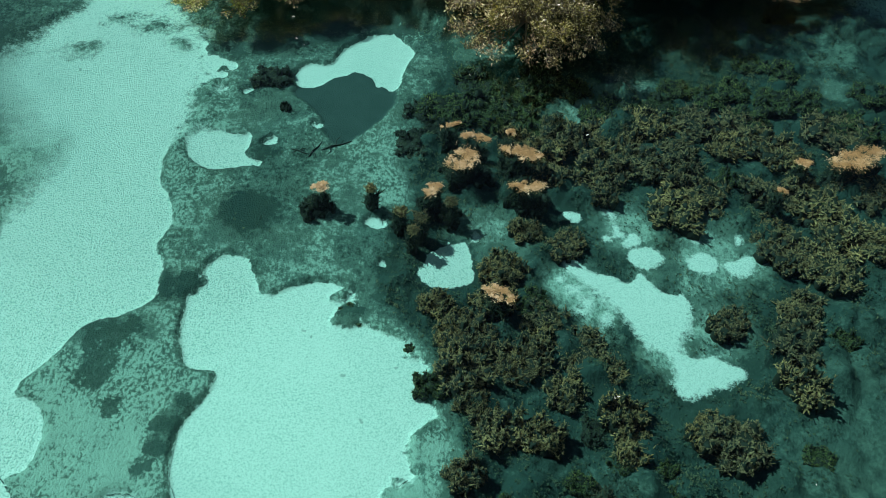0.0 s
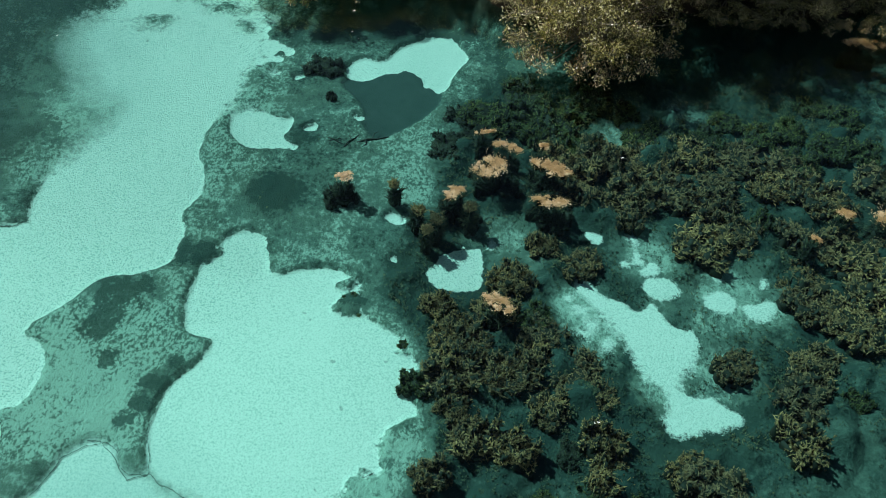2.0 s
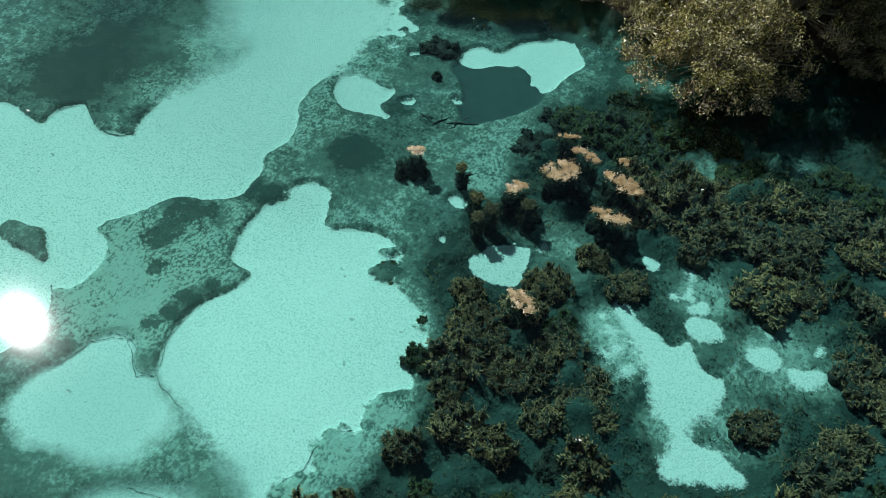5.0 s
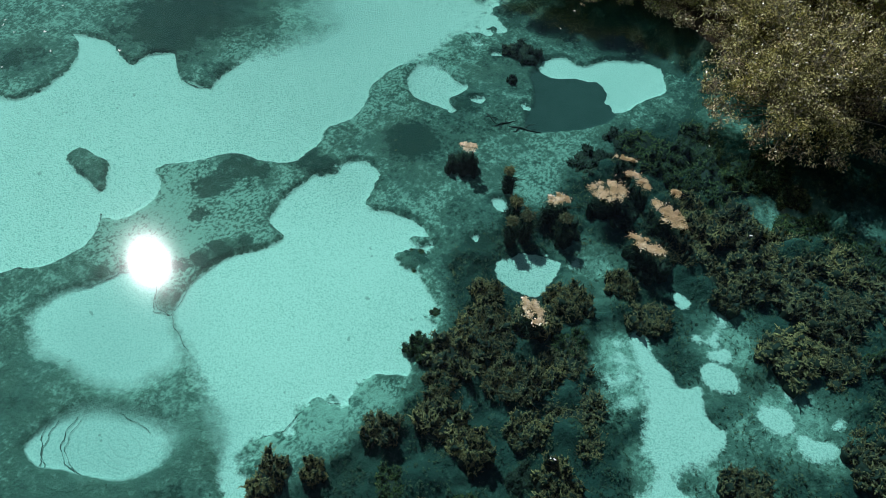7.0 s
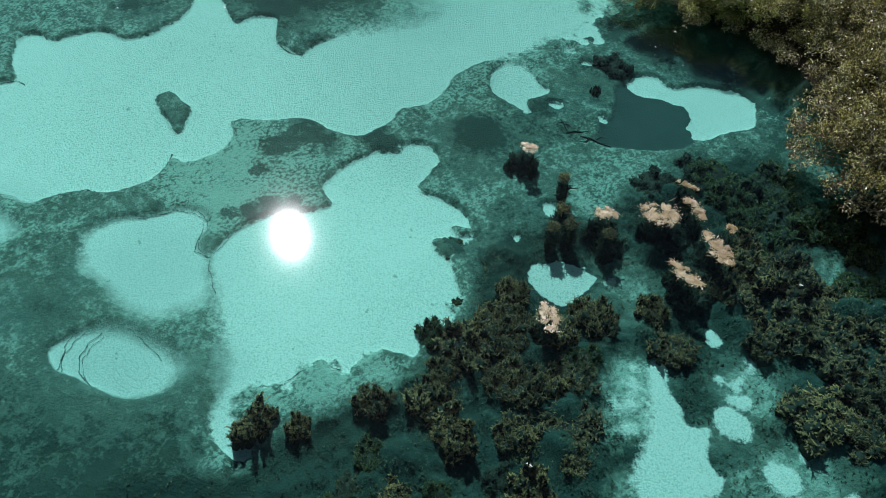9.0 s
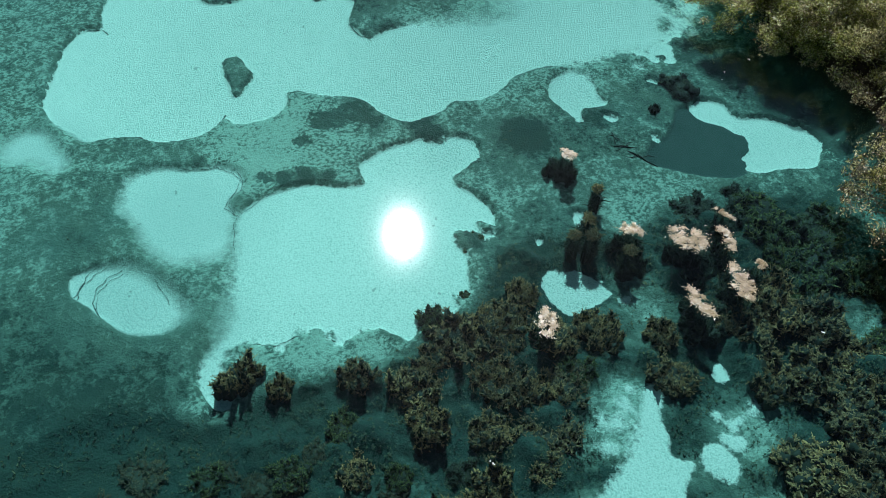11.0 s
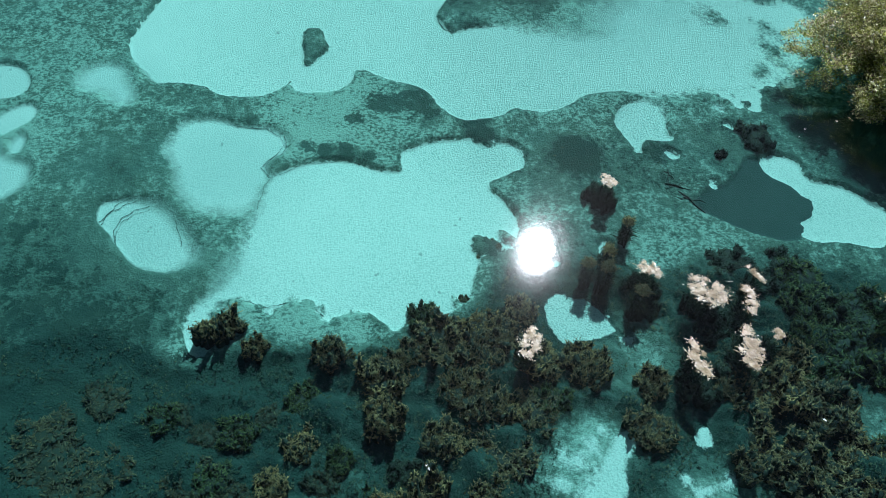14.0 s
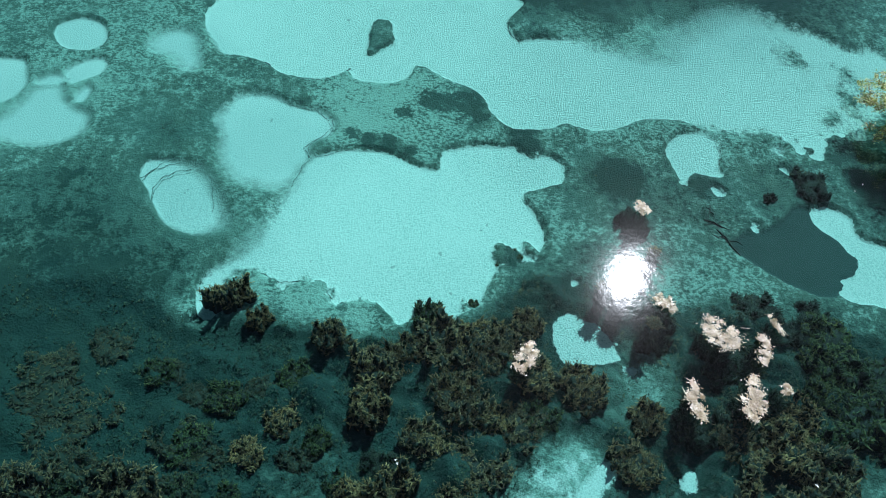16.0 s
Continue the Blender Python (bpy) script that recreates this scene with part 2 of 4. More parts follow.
def leaf_mesh(name, corners, tones, material, core=None, core_material=None, faced=None):
    """Many small four-cornered leaves (n, 4, 3) with a tone each, and under them an optional core of quads.
    faced: the way that each leaf faces on the whole, for a soft tuft."""
    n = len(corners)
    if faced is not None:
        own = np.cross(corners[:, 2] - corners[:, 0], corners[:, 3] - corners[:, 1])
        turned = np.sum(own * faced, 1) < 0
        corners = np.where(turned[:, None, None], corners[:, ::-1], corners)
        own = unit(np.where(turned[:, None], -own, own))
    verts, quads, tone = corners.reshape(-1, 3), np.arange(4 * n).reshape(-1, 4), np.repeat(tones, 4)
    slots = np.zeros(n, np.int32)
    if core is not None:
        quads = np.vstack([quads, np.array(core[1]) + 4 * n])
        verts, tone = np.vstack([verts, core[0]]), np.concatenate([tone, np.full(len(core[0]), 0.3)])
        slots = np.concatenate([slots, np.ones(len(core[1]), np.int32)])
    me = bpy.data.meshes.new(name)
    me.vertices.add(len(verts))
    me.vertices.foreach_set("co", verts.astype(np.float32).ravel())
    me.loops.add(4 * len(quads))
    me.loops.foreach_set("vertex_index", quads.astype(np.int32).ravel())
    me.polygons.add(len(quads))
    me.polygons.foreach_set("loop_start", np.arange(0, 4 * len(quads), 4, dtype=np.int32))
    me.materials.append(material)
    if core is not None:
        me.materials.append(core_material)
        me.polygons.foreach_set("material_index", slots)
    me.update(calc_edges=True)
    me.attributes.new("tone", "FLOAT", "POINT").data.foreach_set("value", tone.astype(np.float32))
    if faced is not None:
        normals = np.repeat(unit(faced + own * 0.45), 4, 0)
        if core is not None:
            normals = np.vstack([normals, np.zeros((len(core[0]), 3))])
        me.normals_split_custom_set_from_vertices(normals.tolist())
    return me


def unit(v):
    return v / (np.linalg.norm(v, axis=-1, keepdims=True) + 1e-9)


def shoots(rng, roots, ways, lengths, count, leaf, width):
    """Leafy shoots: small leaves in whorls round a bent stem. Returns their corners and tones."""
    n = len(roots)
    ways = unit(ways)
    bend = rng.normal(size=(n, 3)) * 0.22 * lengths[:, None]
    s = np.linspace(0.12, 1.0, count)[None, :, None] + rng.uniform(-0.04, 0.04, (n, count, 1))
    at = roots[:, None] + ways[:, None] * lengths[:, None, None] * s + bend[:, None] * s * s
    side = unit(np.cross(ways[:, None], rng.normal(size=(n, count, 3))))
    out = unit(side + ways[:, None] * (0.25 + 0.9 * s)) * leaf * (1.25 - 0.55 * s) * rng.uniform(0.7, 1.3, (n, count, 1))
    across = unit(np.cross(out, rng.normal(size=(n, count, 3)) * 0.5 + ways[:, None])) * width * rng.uniform(0.7, 1.2, (n, count, 1))
    corners = np.stack([at, at + out * 0.5 + across, at + out, at + out * 0.5 - across], 2)
    tone = np.clip(rng.uniform(0, 0.75, (n, 1)) + 0.25 * s[:, :, 0] ** 3 + rng.uniform(-0.08, 0.08, (n, count)), 0, 1)
    return corners.reshape(-1, 4, 3), tone.ravel()


def fingers(rng, roots, ways, lengths, thick):
    """Knobbly plumes that bend upwards. Returns their corners, tones and the way that each face looks."""
    n = len(roots)
    ways = unit(ways)
    bend = (rng.normal(size=(n, 3)) * 0.55 + (0, 0, 0.1)) * lengths[:, None]
    s = np.array((0.0, 0.3, 0.65, 1.0))[None, :, None]
    at = roots[:, None] + ways[:, None] * lengths[:, None, None] * s + bend[:, None] * s * s
    side = unit(np.cross(ways, rng.normal(size=(n, 3))))
    other = np.cross(ways, side)
    girth = (np.array((0.7, 1.0, 0.85, 0.3))[None] * rng.uniform(0.7, 1.3, (n, 4)) * (thick * rng.uniform(0.7, 1.3, n))[:, None])[:, :, None, None]
    angle = np.arange(4) * 1.5708
    round_way = side[:, None] * np.cos(angle)[None, :, None] + other[:, None] * np.sin(angle)[None, :, None]
    ring = at[:, :, None] + round_way[:, None] * girth
    nxt = np.roll(ring, -1, 2)
    corners = np.stack([ring[:, :-1], nxt[:, :-1], nxt[:, 1:], ring[:, 1:]], 3)
    mid_way = unit(round_way + np.roll(round_way, -1, 1))[:, None] + ways[:, None, None] * np.array((0.0, 0.3, 0.9))[None, :, None, None]
    # each plume's tone rises from a shaded foot to a lit tip
    tone = rng.uniform(0.05, 0.34, (n, 1, 1)) + np.array((0.0, 0.2, 0.46))[None, :, None] + rng.uniform(-0.05, 0.05, (n, 3, 4))
    return corners.reshape(-1, 4, 3), np.clip(tone, 0, 1).ravel(), unit(mid_way).reshape(-1, 3)


def part(name, me, parent, label=""):
    ob = new(name, me)
    ob.parent = parent
    return tagged(ob, label)


def fbm(x, y, scale, octaves=4, seed=0.0):
    """Layered noise over arrays of places, about -1 to 1."""
    flat = np.stack([x.ravel(), y.ravel()], 1)
    out = np.array([noise.fractal((px * scale, py * scale, seed), 0.9, 2.1, octaves) for px, py in flat])
    return out.reshape(x.shape)


def rounded(outline, turns=1):
    p = np.array(outline, float)
    for _ in range(turns):
        q = np.roll(p, -1, 0)
        p = np.stack([p * 0.78 + q * 0.22, p * 0.22 + q * 0.78], 1).reshape(-1, 2)
    return p


def inside(x, y, outline):
    """Signed distance to a closed outline: positive inside."""
    p = rounded(outline)
    q = np.roll(p, -1, 0)
    best, odd = np.full(x.shape, 1e9), np.zeros(x.shape, bool)
    for (ax, ay), (bx, by) in zip(p, q):
        dx, dy = bx - ax, by - ay
        t = np.clip(((x - ax) * dx + (y - ay) * dy) / (dx * dx + dy * dy + 1e-12), 0, 1)
        best = np.minimum(best, (x - ax - t * dx) ** 2 + (y - ay - t * dy) ** 2)
        if ay != by:
            odd ^= ((ay > y) != (by > y)) & (x < (bx - ax) * (y - ay) / (by - ay) + ax)
    return np.where(odd, 1, -1) * np.sqrt(best)


def blobs(x, y, spots):
    """The most of a set of soft round spots (x, y, radius, amount)."""
    out = np.zeros(x.shape)
    for cx, cy, r, a in spots:
        d = np.hypot(x - cx, y - cy) / r
        out = np.maximum(out, a * np.clip(1.5 - d, 0, 1))
    return out


# ---- plan of the spring: pools of bare sand in a bed of algae and weed ----
MAIN_POOL = [(-3.92, 6.03), (-4.1, 6.32), (-4.3, 6.92), (-4.26, 7.87), (-4, 8.29), (-3.8, 8.7), (-3.72, 9.12), (-4.26, 9.14), (-4.45, 9.31), (-4.69, 10.01),
    (-4.72, 10.99), (-4.49, 11.33), (-4.55, 11.61), (-4.23, 12.08), (-3.53, 12.12), (-3.36, 11.59), (-3.07, 10.97), (-2.56, 11.27), (-1.72, 11.51),
    (-1.29, 11.31), (-0.98, 10.85), (-0.76, 10.34), (-0.28, 10.06), (0.17, 9.95), (0.31, 9.65), (0.61, 9.35), (0.5, 9.17), (0.36, 8.7), (0.66, 8.48),
    (0.81, 8.25), (0.54, 8.06), (0.15, 7.67), (0.26, 7.1), (0.42, 6.93), (0.12, 6.5), (0.06, 5.9), (-0.1, 5.5), (-0.31, 4.53),
    (0.17, 4.69), (0.78, 4.56), (0.85, 4.24), (0.35, 4.06), (-0.09, 4.09), (-0.43, 4.34), (-1.06, 4.95), (-1.98, 5.32), (-3.24, 5.68)]
WEST_POOL = [(-12.33, 4.18), (-11.66, 3.51), (-10.82, 3.16), (-10.12, 2.9), (-9.47, 2.58), (-8.74, 2.68), (-8.21, 2.99), (-7.62, 3.34), (-7.55, 4.02), (-7.36,
    4.56), (-7.02, 4.82), (-6.87, 5.28), (-6.79, 5.87), (-7, 6.36), (-7.28, 6.68), (-6.82, 6.89), (-6.78, 7.77), (-7.05, 8.23), (-7.73, 8.46), (-7.5,
    8.56), (-7.69, 8.55), (-7.54, 10.61), (-8.89, 11.32), (-9.31, 11.05), (-9.8, 10.94), (-10.55, 11.43), (-10.93, 11.5), (-11.27, 10.91), (-11.15,
    10.45), (-11.79, 10.47), (-12.42, 10.65), (-13.01, 10.43), (-13.54, 10.16), (-13.02, 10.07), (-12.36, 9.52), (-12, 8.42), (-12, 8.13), (-12.2,
    7.48), (-12.86, 7.26), (-13.11, 6.64), (-13.11, 5.93), (-13.68, 5.74), (-13.84, 5.26), (-12.89, 4.7), (-12.02, 4.55)]
NORTH_POOL = [(-7.48, 7.74), (-7.67, 8.56), (-7.1, 9.24), (-6.86, 9.84), (-6.5, 10.2), (-6.01, 10.33), (-5.5, 10.67), (-5.28, 11.02), (-5.39, 11.82), (-5.7, 12.28),
    (-5.53, 12.55), (-5.42, 12.98), (-5.49, 13.56), (-5.95, 14.22), (-6.04, 15.27), (-5.83, 15.98), (-5.66, 16.69), (-5.84, 17.33), (-6.23, 18.1),
    (-6.83, 18.57), (-7.81, 19.07), (-8.78, 18.92), (-9.53, 18.7), (-10.15, 18.18), (-10.34, 17.38), (-10.12, 16.58), (-9.14, 16.06), (-8.54, 15.39),
    (-8.62, 14.61), (-8.85, 13.84), (-9.04, 13.22), (-9.24, 12.6), (-9.07, 11.46), (-8.84, 11.21), (-9.07, 10.96), (-9.53, 10.82), (-10.09, 11.12)]
NORTH_SHOAL = [(-7.9, 15.9), (-8.5, 15.5), (-9.2, 15.4), (-9.7, 15.9), (-10.2, 16.6), (-10.8, 17.2), (-11.1, 18.1), (-10.7, 18.9), (-10.3, 19.6), (-9.9, 20.4), (-9.4, 20.9),
    (-9.6, 21.9), (-7.9, 22.2), (-7.0, 21.3), (-6.3, 20.4), (-5.8, 19.9), (-5.9, 19.2), (-5.5, 18.4), (-5.9, 17.4), (-5.7, 16.7)]
MIDDLE_POOL = [(-5.02, 3.63), (-5.54, 3.68), (-5.95, 3.9), (-6.11, 4.3), (-6.07, 4.8), (-5.7, 5.55), (-5.64, 5.98), (-5.45, 6.27), (-5.15, 6.47), (-4.74, 6.44),
    (-4.51, 6.01), (-4.26, 5.9), (-3.92, 5.98), (-3.62, 5.84), (-3.19, 5.68), (-2.95, 5.39), (-2.95, 4.94), (-3.09, 4.4), (-3.4, 4.07), (-3.86, 3.89),
    (-4.34, 3.89)]
RING_POOL = [(-3.07, 2.14), (-3.6, 2.27), (-3.59, 2.89), (-3.38, 3.38), (-2.92, 3.79), (-2.33, 4.12), (-1.75, 4.3), (-1.44, 3.92), (-1.44, 3.44), (-1.66, 2.97),
    (-2.15, 2.74), (-2.56, 2.49)]
CLOUDY_POOL = [(-7.81, 1.36), (-8.37, 1.58), (-8.57, 2.06), (-8.29, 2.49), (-7.59, 2.72), (-7.13, 2.84), (-6.87, 2.53), (-7.08, 2.28), (-7.46, 2.13), (-7.56, 1.67)]
OVAL_POOL = [(-8, -1.16), (-8.49, -1.2), (-8.85, -0.63), (-8.62, 0.03), (-8.14, 0.28), (-7.58, 0.21), (-7.37, -0.24), (-7.48, -0.77)]
FAR_POOL = [(-5.77, -1), (-5.96, -0.76), (-6, -0.36), (-5.58, -0.22), (-5.2, 0.13), (-4.97, 0.57), (-4.47, 0.6), (-4.09, 0.3), (-3.85, -0.28), (-3.94, -1.08),
    (-4.18, -1.67), (-4.58, -1.67), (-4.91, -1.25), (-5.34, -1.12)]
FAR_POOL_2 = [(-6.95, -2.6), (-6.96, -1.61), (-6.61, -1.4), (-6.08, -1.21), (-5.57, -1.32), (-5.19, -1.61), (-5.45, -2.23)]
FAR_POOL_3 = [(-6.59, -0.45), (-7.01, -0.14), (-7.19, 0.31), (-6.92, 0.59), (-6.56, 0.47), (-6.26, 0.12), (-6.06, -0.17)]
FAR_POOL_4 = [(-6.09, -1.07), (-6.46, -0.69), (-6.27, -0.32), (-6.03, -0.5), (-6, -0.84)]
FAR_POOL_5 = [(-5.76, 0.05), (-6.1, 0.24), (-5.9, 0.43), (-5.46, 0.33), (-5.4, 0.11)]
BANK_POOL = [(-3.04, 17.94), (-3.24, 18.28), (-3.12, 18.66), (-2.84, 18.94), (-2.45, 18.85), (-2.18, 19.02), (-2.06, 19.46), (-1.58, 19.98), (-1.08, 20.36),
    (-0.62, 20.39), (-0.33, 20.19), (0.02, 19.7), (-0.03, 19.28), (-0.3, 18.67), (-0.29, 18.2), (-0.51, 17.89), (-0.78, 18.1), (-0.96, 18.04), (-1,
    18.36), (-1.35, 18.64), (-1.6, 18.7), (-1.83, 18.5), (-2.21, 18.35), (-2.36, 18.07), (-2.72, 17.89)]
BANK_MUD = [(-3.25, 17.66), (-3.01, 17.99), (-2.79, 17.96), (-2.47, 18.19), (-2.32, 18.48), (-1.92, 18.73), (-1.55, 18.88), (-1.18, 18.68), (-0.78, 18.28),
    (-0.52, 17.91), (-0.35, 17.6), (-0.66, 16.85), (-1.4, 15.95), (-1.82, 15.66), (-2.17, 16.08), (-2.3, 16.64), (-2.63, 17.13)]
ROUND_POOL = [(-5.19, 14.88), (-5.53, 15.22), (-5.62, 15.72), (-5.39, 16.14), (-4.96, 16.18), (-4.38, 15.96), (-3.98, 16.11), (-4, 15.61), (-4.14, 15.32), (-3.69,
    14.98), (-4.1, 14.88), (-4.45, 14.79), (-4.8, 14.7)]
WEED_POOL = [(0.3, 11.87), (0.49, 12.02), (0.5, 12.35), (0.76, 12.6), (1.07, 12.72), (1.27, 12.76), (1.44, 12.85), (1.46, 12.45), (1.5, 12.02), (1.6, 11.79), (1.45, 11.55),
    (1.07, 11.42), (0.66, 11.43), (0.37, 11.6)]
EAST_POOL = [(3.6, 12.38), (3.9, 12.42), (4.2, 12.17), (4.42, 12.02), (4.78, 11.93), (5.04, 11.76), (5.24, 11.92), (5.42, 12.14), (5.55, 11.9), (5.71, 11.6),
    (6.05, 11.5), (6.32, 11.53), (6.45, 11.1), (6.42, 10.69), (6.22, 10.38), (6.02, 10.2), (6.12, 9.94), (6.3, 9.8), (6.69, 9.9), (7.01, 9.77), (7.39, 9.54), (7.26, 9.33),
    (6.81, 9.1), (6.37, 9.0), (6.06, 8.73), (5.84, 8.86), (5.75, 9.14), (5.74, 9.55), (5.58, 9.9), (5.25, 10.2), (4.95, 10.6), (4.72, 11.0), (4.36, 11.3), (4.1, 11.68), (3.86, 11.9), (3.6, 12.1)]
EAST_POOL_2 = [(5.12, 12.64), (5.48, 12.86), (5.9, 12.8), (6.08, 12.5), (5.86, 12.3), (5.55, 12.16), (5.3, 12.28)]
EAST_POOL_3 = [(6.58, 12.45), (6.86, 12.78), (7.2, 12.74), (7.4, 12.42), (7.13, 12.1), (6.74, 12.12)]
EAST_POOL_4 = [(7.42, 12.46), (7.8, 12.6), (8.2, 12.74), (8.2, 12.36), (7.98, 12.08), (7.58, 12.1)]
PEBBLE_POOL = [(-1.05, 13.2), (-0.86, 13.44), (-0.52, 13.33), (-0.5, 13.1), (-0.76, 13.03)]
PEBBLE_POOL_2 = [(3.71, 13.76), (3.87, 13.92), (4.24, 13.81), (4.22, 13.58), (3.96, 13.54)]
ISLAND = [(-9.46, 7.2), (-9.58, 7.5), (-9.47, 7.72), (-8.99, 7.76), (-8.6, 7.87), (-8.34, 7.58), (-7.93, 7.25), (-7.97, 7.06), (-8.49, 7.12), (-9.0, 7.13)]
POOLS = [(MAIN_POOL, 0.02), (WEST_POOL, 0.02), (NORTH_POOL, 0.04), (NORTH_SHOAL, 0.3), (MIDDLE_POOL, 0.11), (RING_POOL, 0.03), (CLOUDY_POOL, 0.22), (OVAL_POOL, 0.02),
         (FAR_POOL, 0.16), (FAR_POOL_2, 0.10), (FAR_POOL_3, 0.08), (FAR_POOL_4, 0.10), (FAR_POOL_5, 0.08), (BANK_POOL, 0.015), (ROUND_POOL, 0.015), (WEED_POOL, 0.03),
         (EAST_POOL, 0.06), (EAST_POOL_2, 0.09), (EAST_POOL_3, 0.08), (EAST_POOL_4, 0.09), (PEBBLE_POOL, 0.04), (PEBBLE_POOL_2, 0.04)]
# spots of sand too small for an outline: x, y, radius
SMALL_SAND = [(-5.03, 17.72, 0.09), (-4.36, 17.66, 0.13), (-5.69, 18.19, 0.24), (-5.41, 18.64, 0.3), (-5.2, 18.3, 0.2), (-5.88, 19.22, 0.16), (-5.92, 19.61, 0.18), (-3.5, 15.8, 0.15),
              (-3.72, 15.0, 0.07), (-2.38, 16.44, 0.12), (-0.5, 12.0, 0.08), (-1.15, 11.15, 0.1), (3.75, 11.55, 0.14), (4.1, 11.2, 0.16), (3.95, 10.95, 0.1), (4.45, 10.7, 0.14), (3.55, 11.85, 0.12), (4.3, 11.45, 0.1), (4.95, 13.85, 0.14), (5.05, 13.3, 0.16), (5.35, 13.05, 0.2), (4.75, 13.1, 0.12), (6.9, 13.2, 0.12), (7.95, 13.15, 0.1), (1.62, 12.95, 0.10), (1.0, 12.75, 0.08), (-5.75, 20.0, 0.16), (-5.57, 18.78, 0.3), (-4.98, 18.68, 0.2)]
# islands of algae inside the sand: x, y, radius along, radius across, turn
ISLANDS = [(0.04, 5.18, 0.47, 0.5, 0.0), (0.34, 6.3, 0.64, 0.55, 0.0), (0.6, 7.5, 0.5, 0.4, 1.2), (-1.12, 10.6, 0.44, 0.3, 0.6), (-1.42, 11.1, 0.24, 0.13, 0.3), (0.2, 9.62, 0.15, 0.13, 0.0), (-4.6, 11.22, 0.26, 0.16, 0.9), (-7.3, 20.25, 0.55, 0.26, -0.2), (-8.3, 20.5, 0.3, 0.2, 0.4), (-6.5, 19.5, 0.3, 0.2, -0.8), (-8.95, 19.15, 0.35, 0.25, 0.2)]
# where an edge is washed out: x, y, radius, width
SOFT_EDGES = [(5.1, 10.2, 0.7, 0.22), (5.8, 9.0, 0.6, 0.18), (4.5, 11.2, 0.5, 0.2), (6.7, 9.2, 0.5, 0.14), (-2.0, 5.2, 1.5, 0.32), (-0.7, 4.4, 0.7, 0.16), (-5.6, 3.8, 0.9, 0.24), (-3.6, 3.9, 0.9, 0.24), (-3.0, 5.0, 0.7, 0.26), (4.1, 11.0, 0.8, 0.26), (5.3, 9.8, 0.6, 0.24), (6.9, 10.5, 0.5, 0.22),
              (-5.9, 16.9, 1.0, 0.35), (-9.4, 16.6, 1.5, 0.8), (-10.4, 18.2, 1.2, 0.8), (-9.2, 14.2, 1.3, 0.6), (0.35, 9.2, 0.9, 0.07), (0.0, 7.3, 0.9, 0.06), (-0.6, 10.7, 0.8, 0.08), (0.7, 12.2, 0.5, 0.06), (-1.0, 4.6, 0.5, 0.1), (-4.2, 11.5, 0.5, 0.05), (-7.4, 20.2, 1.2, 0.45), (-9.0, 19.1, 0.7, 0.4), (-7.3, 2.2, 1.0, 0.25), (-4.2, -0.9, 1.0, 0.2), (6.4, 10.6, 0.5, 0.2)]
# dense dark algae, and the bank shrubs' shade painted on the bed: x, y, radius, amount
ALGAE_AND_SHADE_SPOTS = [(-3.7, 15.5, 0.42, 0.55), (-3.9, 20.0, 1.0, 0.8), (-2.4, 20.4, 1.0, 0.8), (-0.6, 20.9, 1.0, 0.8), (-3.7, 13.34, 0.62, 0.8), (-5.1, 11.1, 0.42, 0.75), (-4.75, 11.3, 0.3, 0.7), (-6.25, 9.75, 0.6, 0.75), (-6.1, 9.0, 0.55, 0.7), (-5.75, 8.3, 0.4, 0.5), (-5.6, 9.85, 0.5, 0.55), (-4.6, 7.35, 0.30, 0.8), (-4.5, 7.75, 0.30, 0.8), (-4.78, 6.95, 0.22, 0.7), (-4.3, 8.3, 0.22, 0.65), (-1.12, 10.6, 0.36, 0.6),
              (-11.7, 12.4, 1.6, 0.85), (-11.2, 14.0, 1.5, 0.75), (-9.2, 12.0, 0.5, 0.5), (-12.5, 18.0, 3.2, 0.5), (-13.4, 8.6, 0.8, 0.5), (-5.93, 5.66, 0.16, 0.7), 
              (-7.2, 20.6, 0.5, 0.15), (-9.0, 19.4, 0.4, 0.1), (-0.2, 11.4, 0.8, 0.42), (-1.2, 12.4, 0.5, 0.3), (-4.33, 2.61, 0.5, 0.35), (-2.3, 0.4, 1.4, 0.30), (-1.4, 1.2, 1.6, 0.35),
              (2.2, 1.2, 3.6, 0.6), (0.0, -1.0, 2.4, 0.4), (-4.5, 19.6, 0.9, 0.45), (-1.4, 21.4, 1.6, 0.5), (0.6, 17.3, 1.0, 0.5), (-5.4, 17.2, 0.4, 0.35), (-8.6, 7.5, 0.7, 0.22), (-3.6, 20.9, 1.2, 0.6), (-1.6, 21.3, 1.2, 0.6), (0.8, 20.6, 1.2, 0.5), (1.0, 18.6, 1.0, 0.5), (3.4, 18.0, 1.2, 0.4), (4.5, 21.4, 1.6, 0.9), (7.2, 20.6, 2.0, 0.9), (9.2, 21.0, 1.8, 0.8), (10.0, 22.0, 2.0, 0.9)]
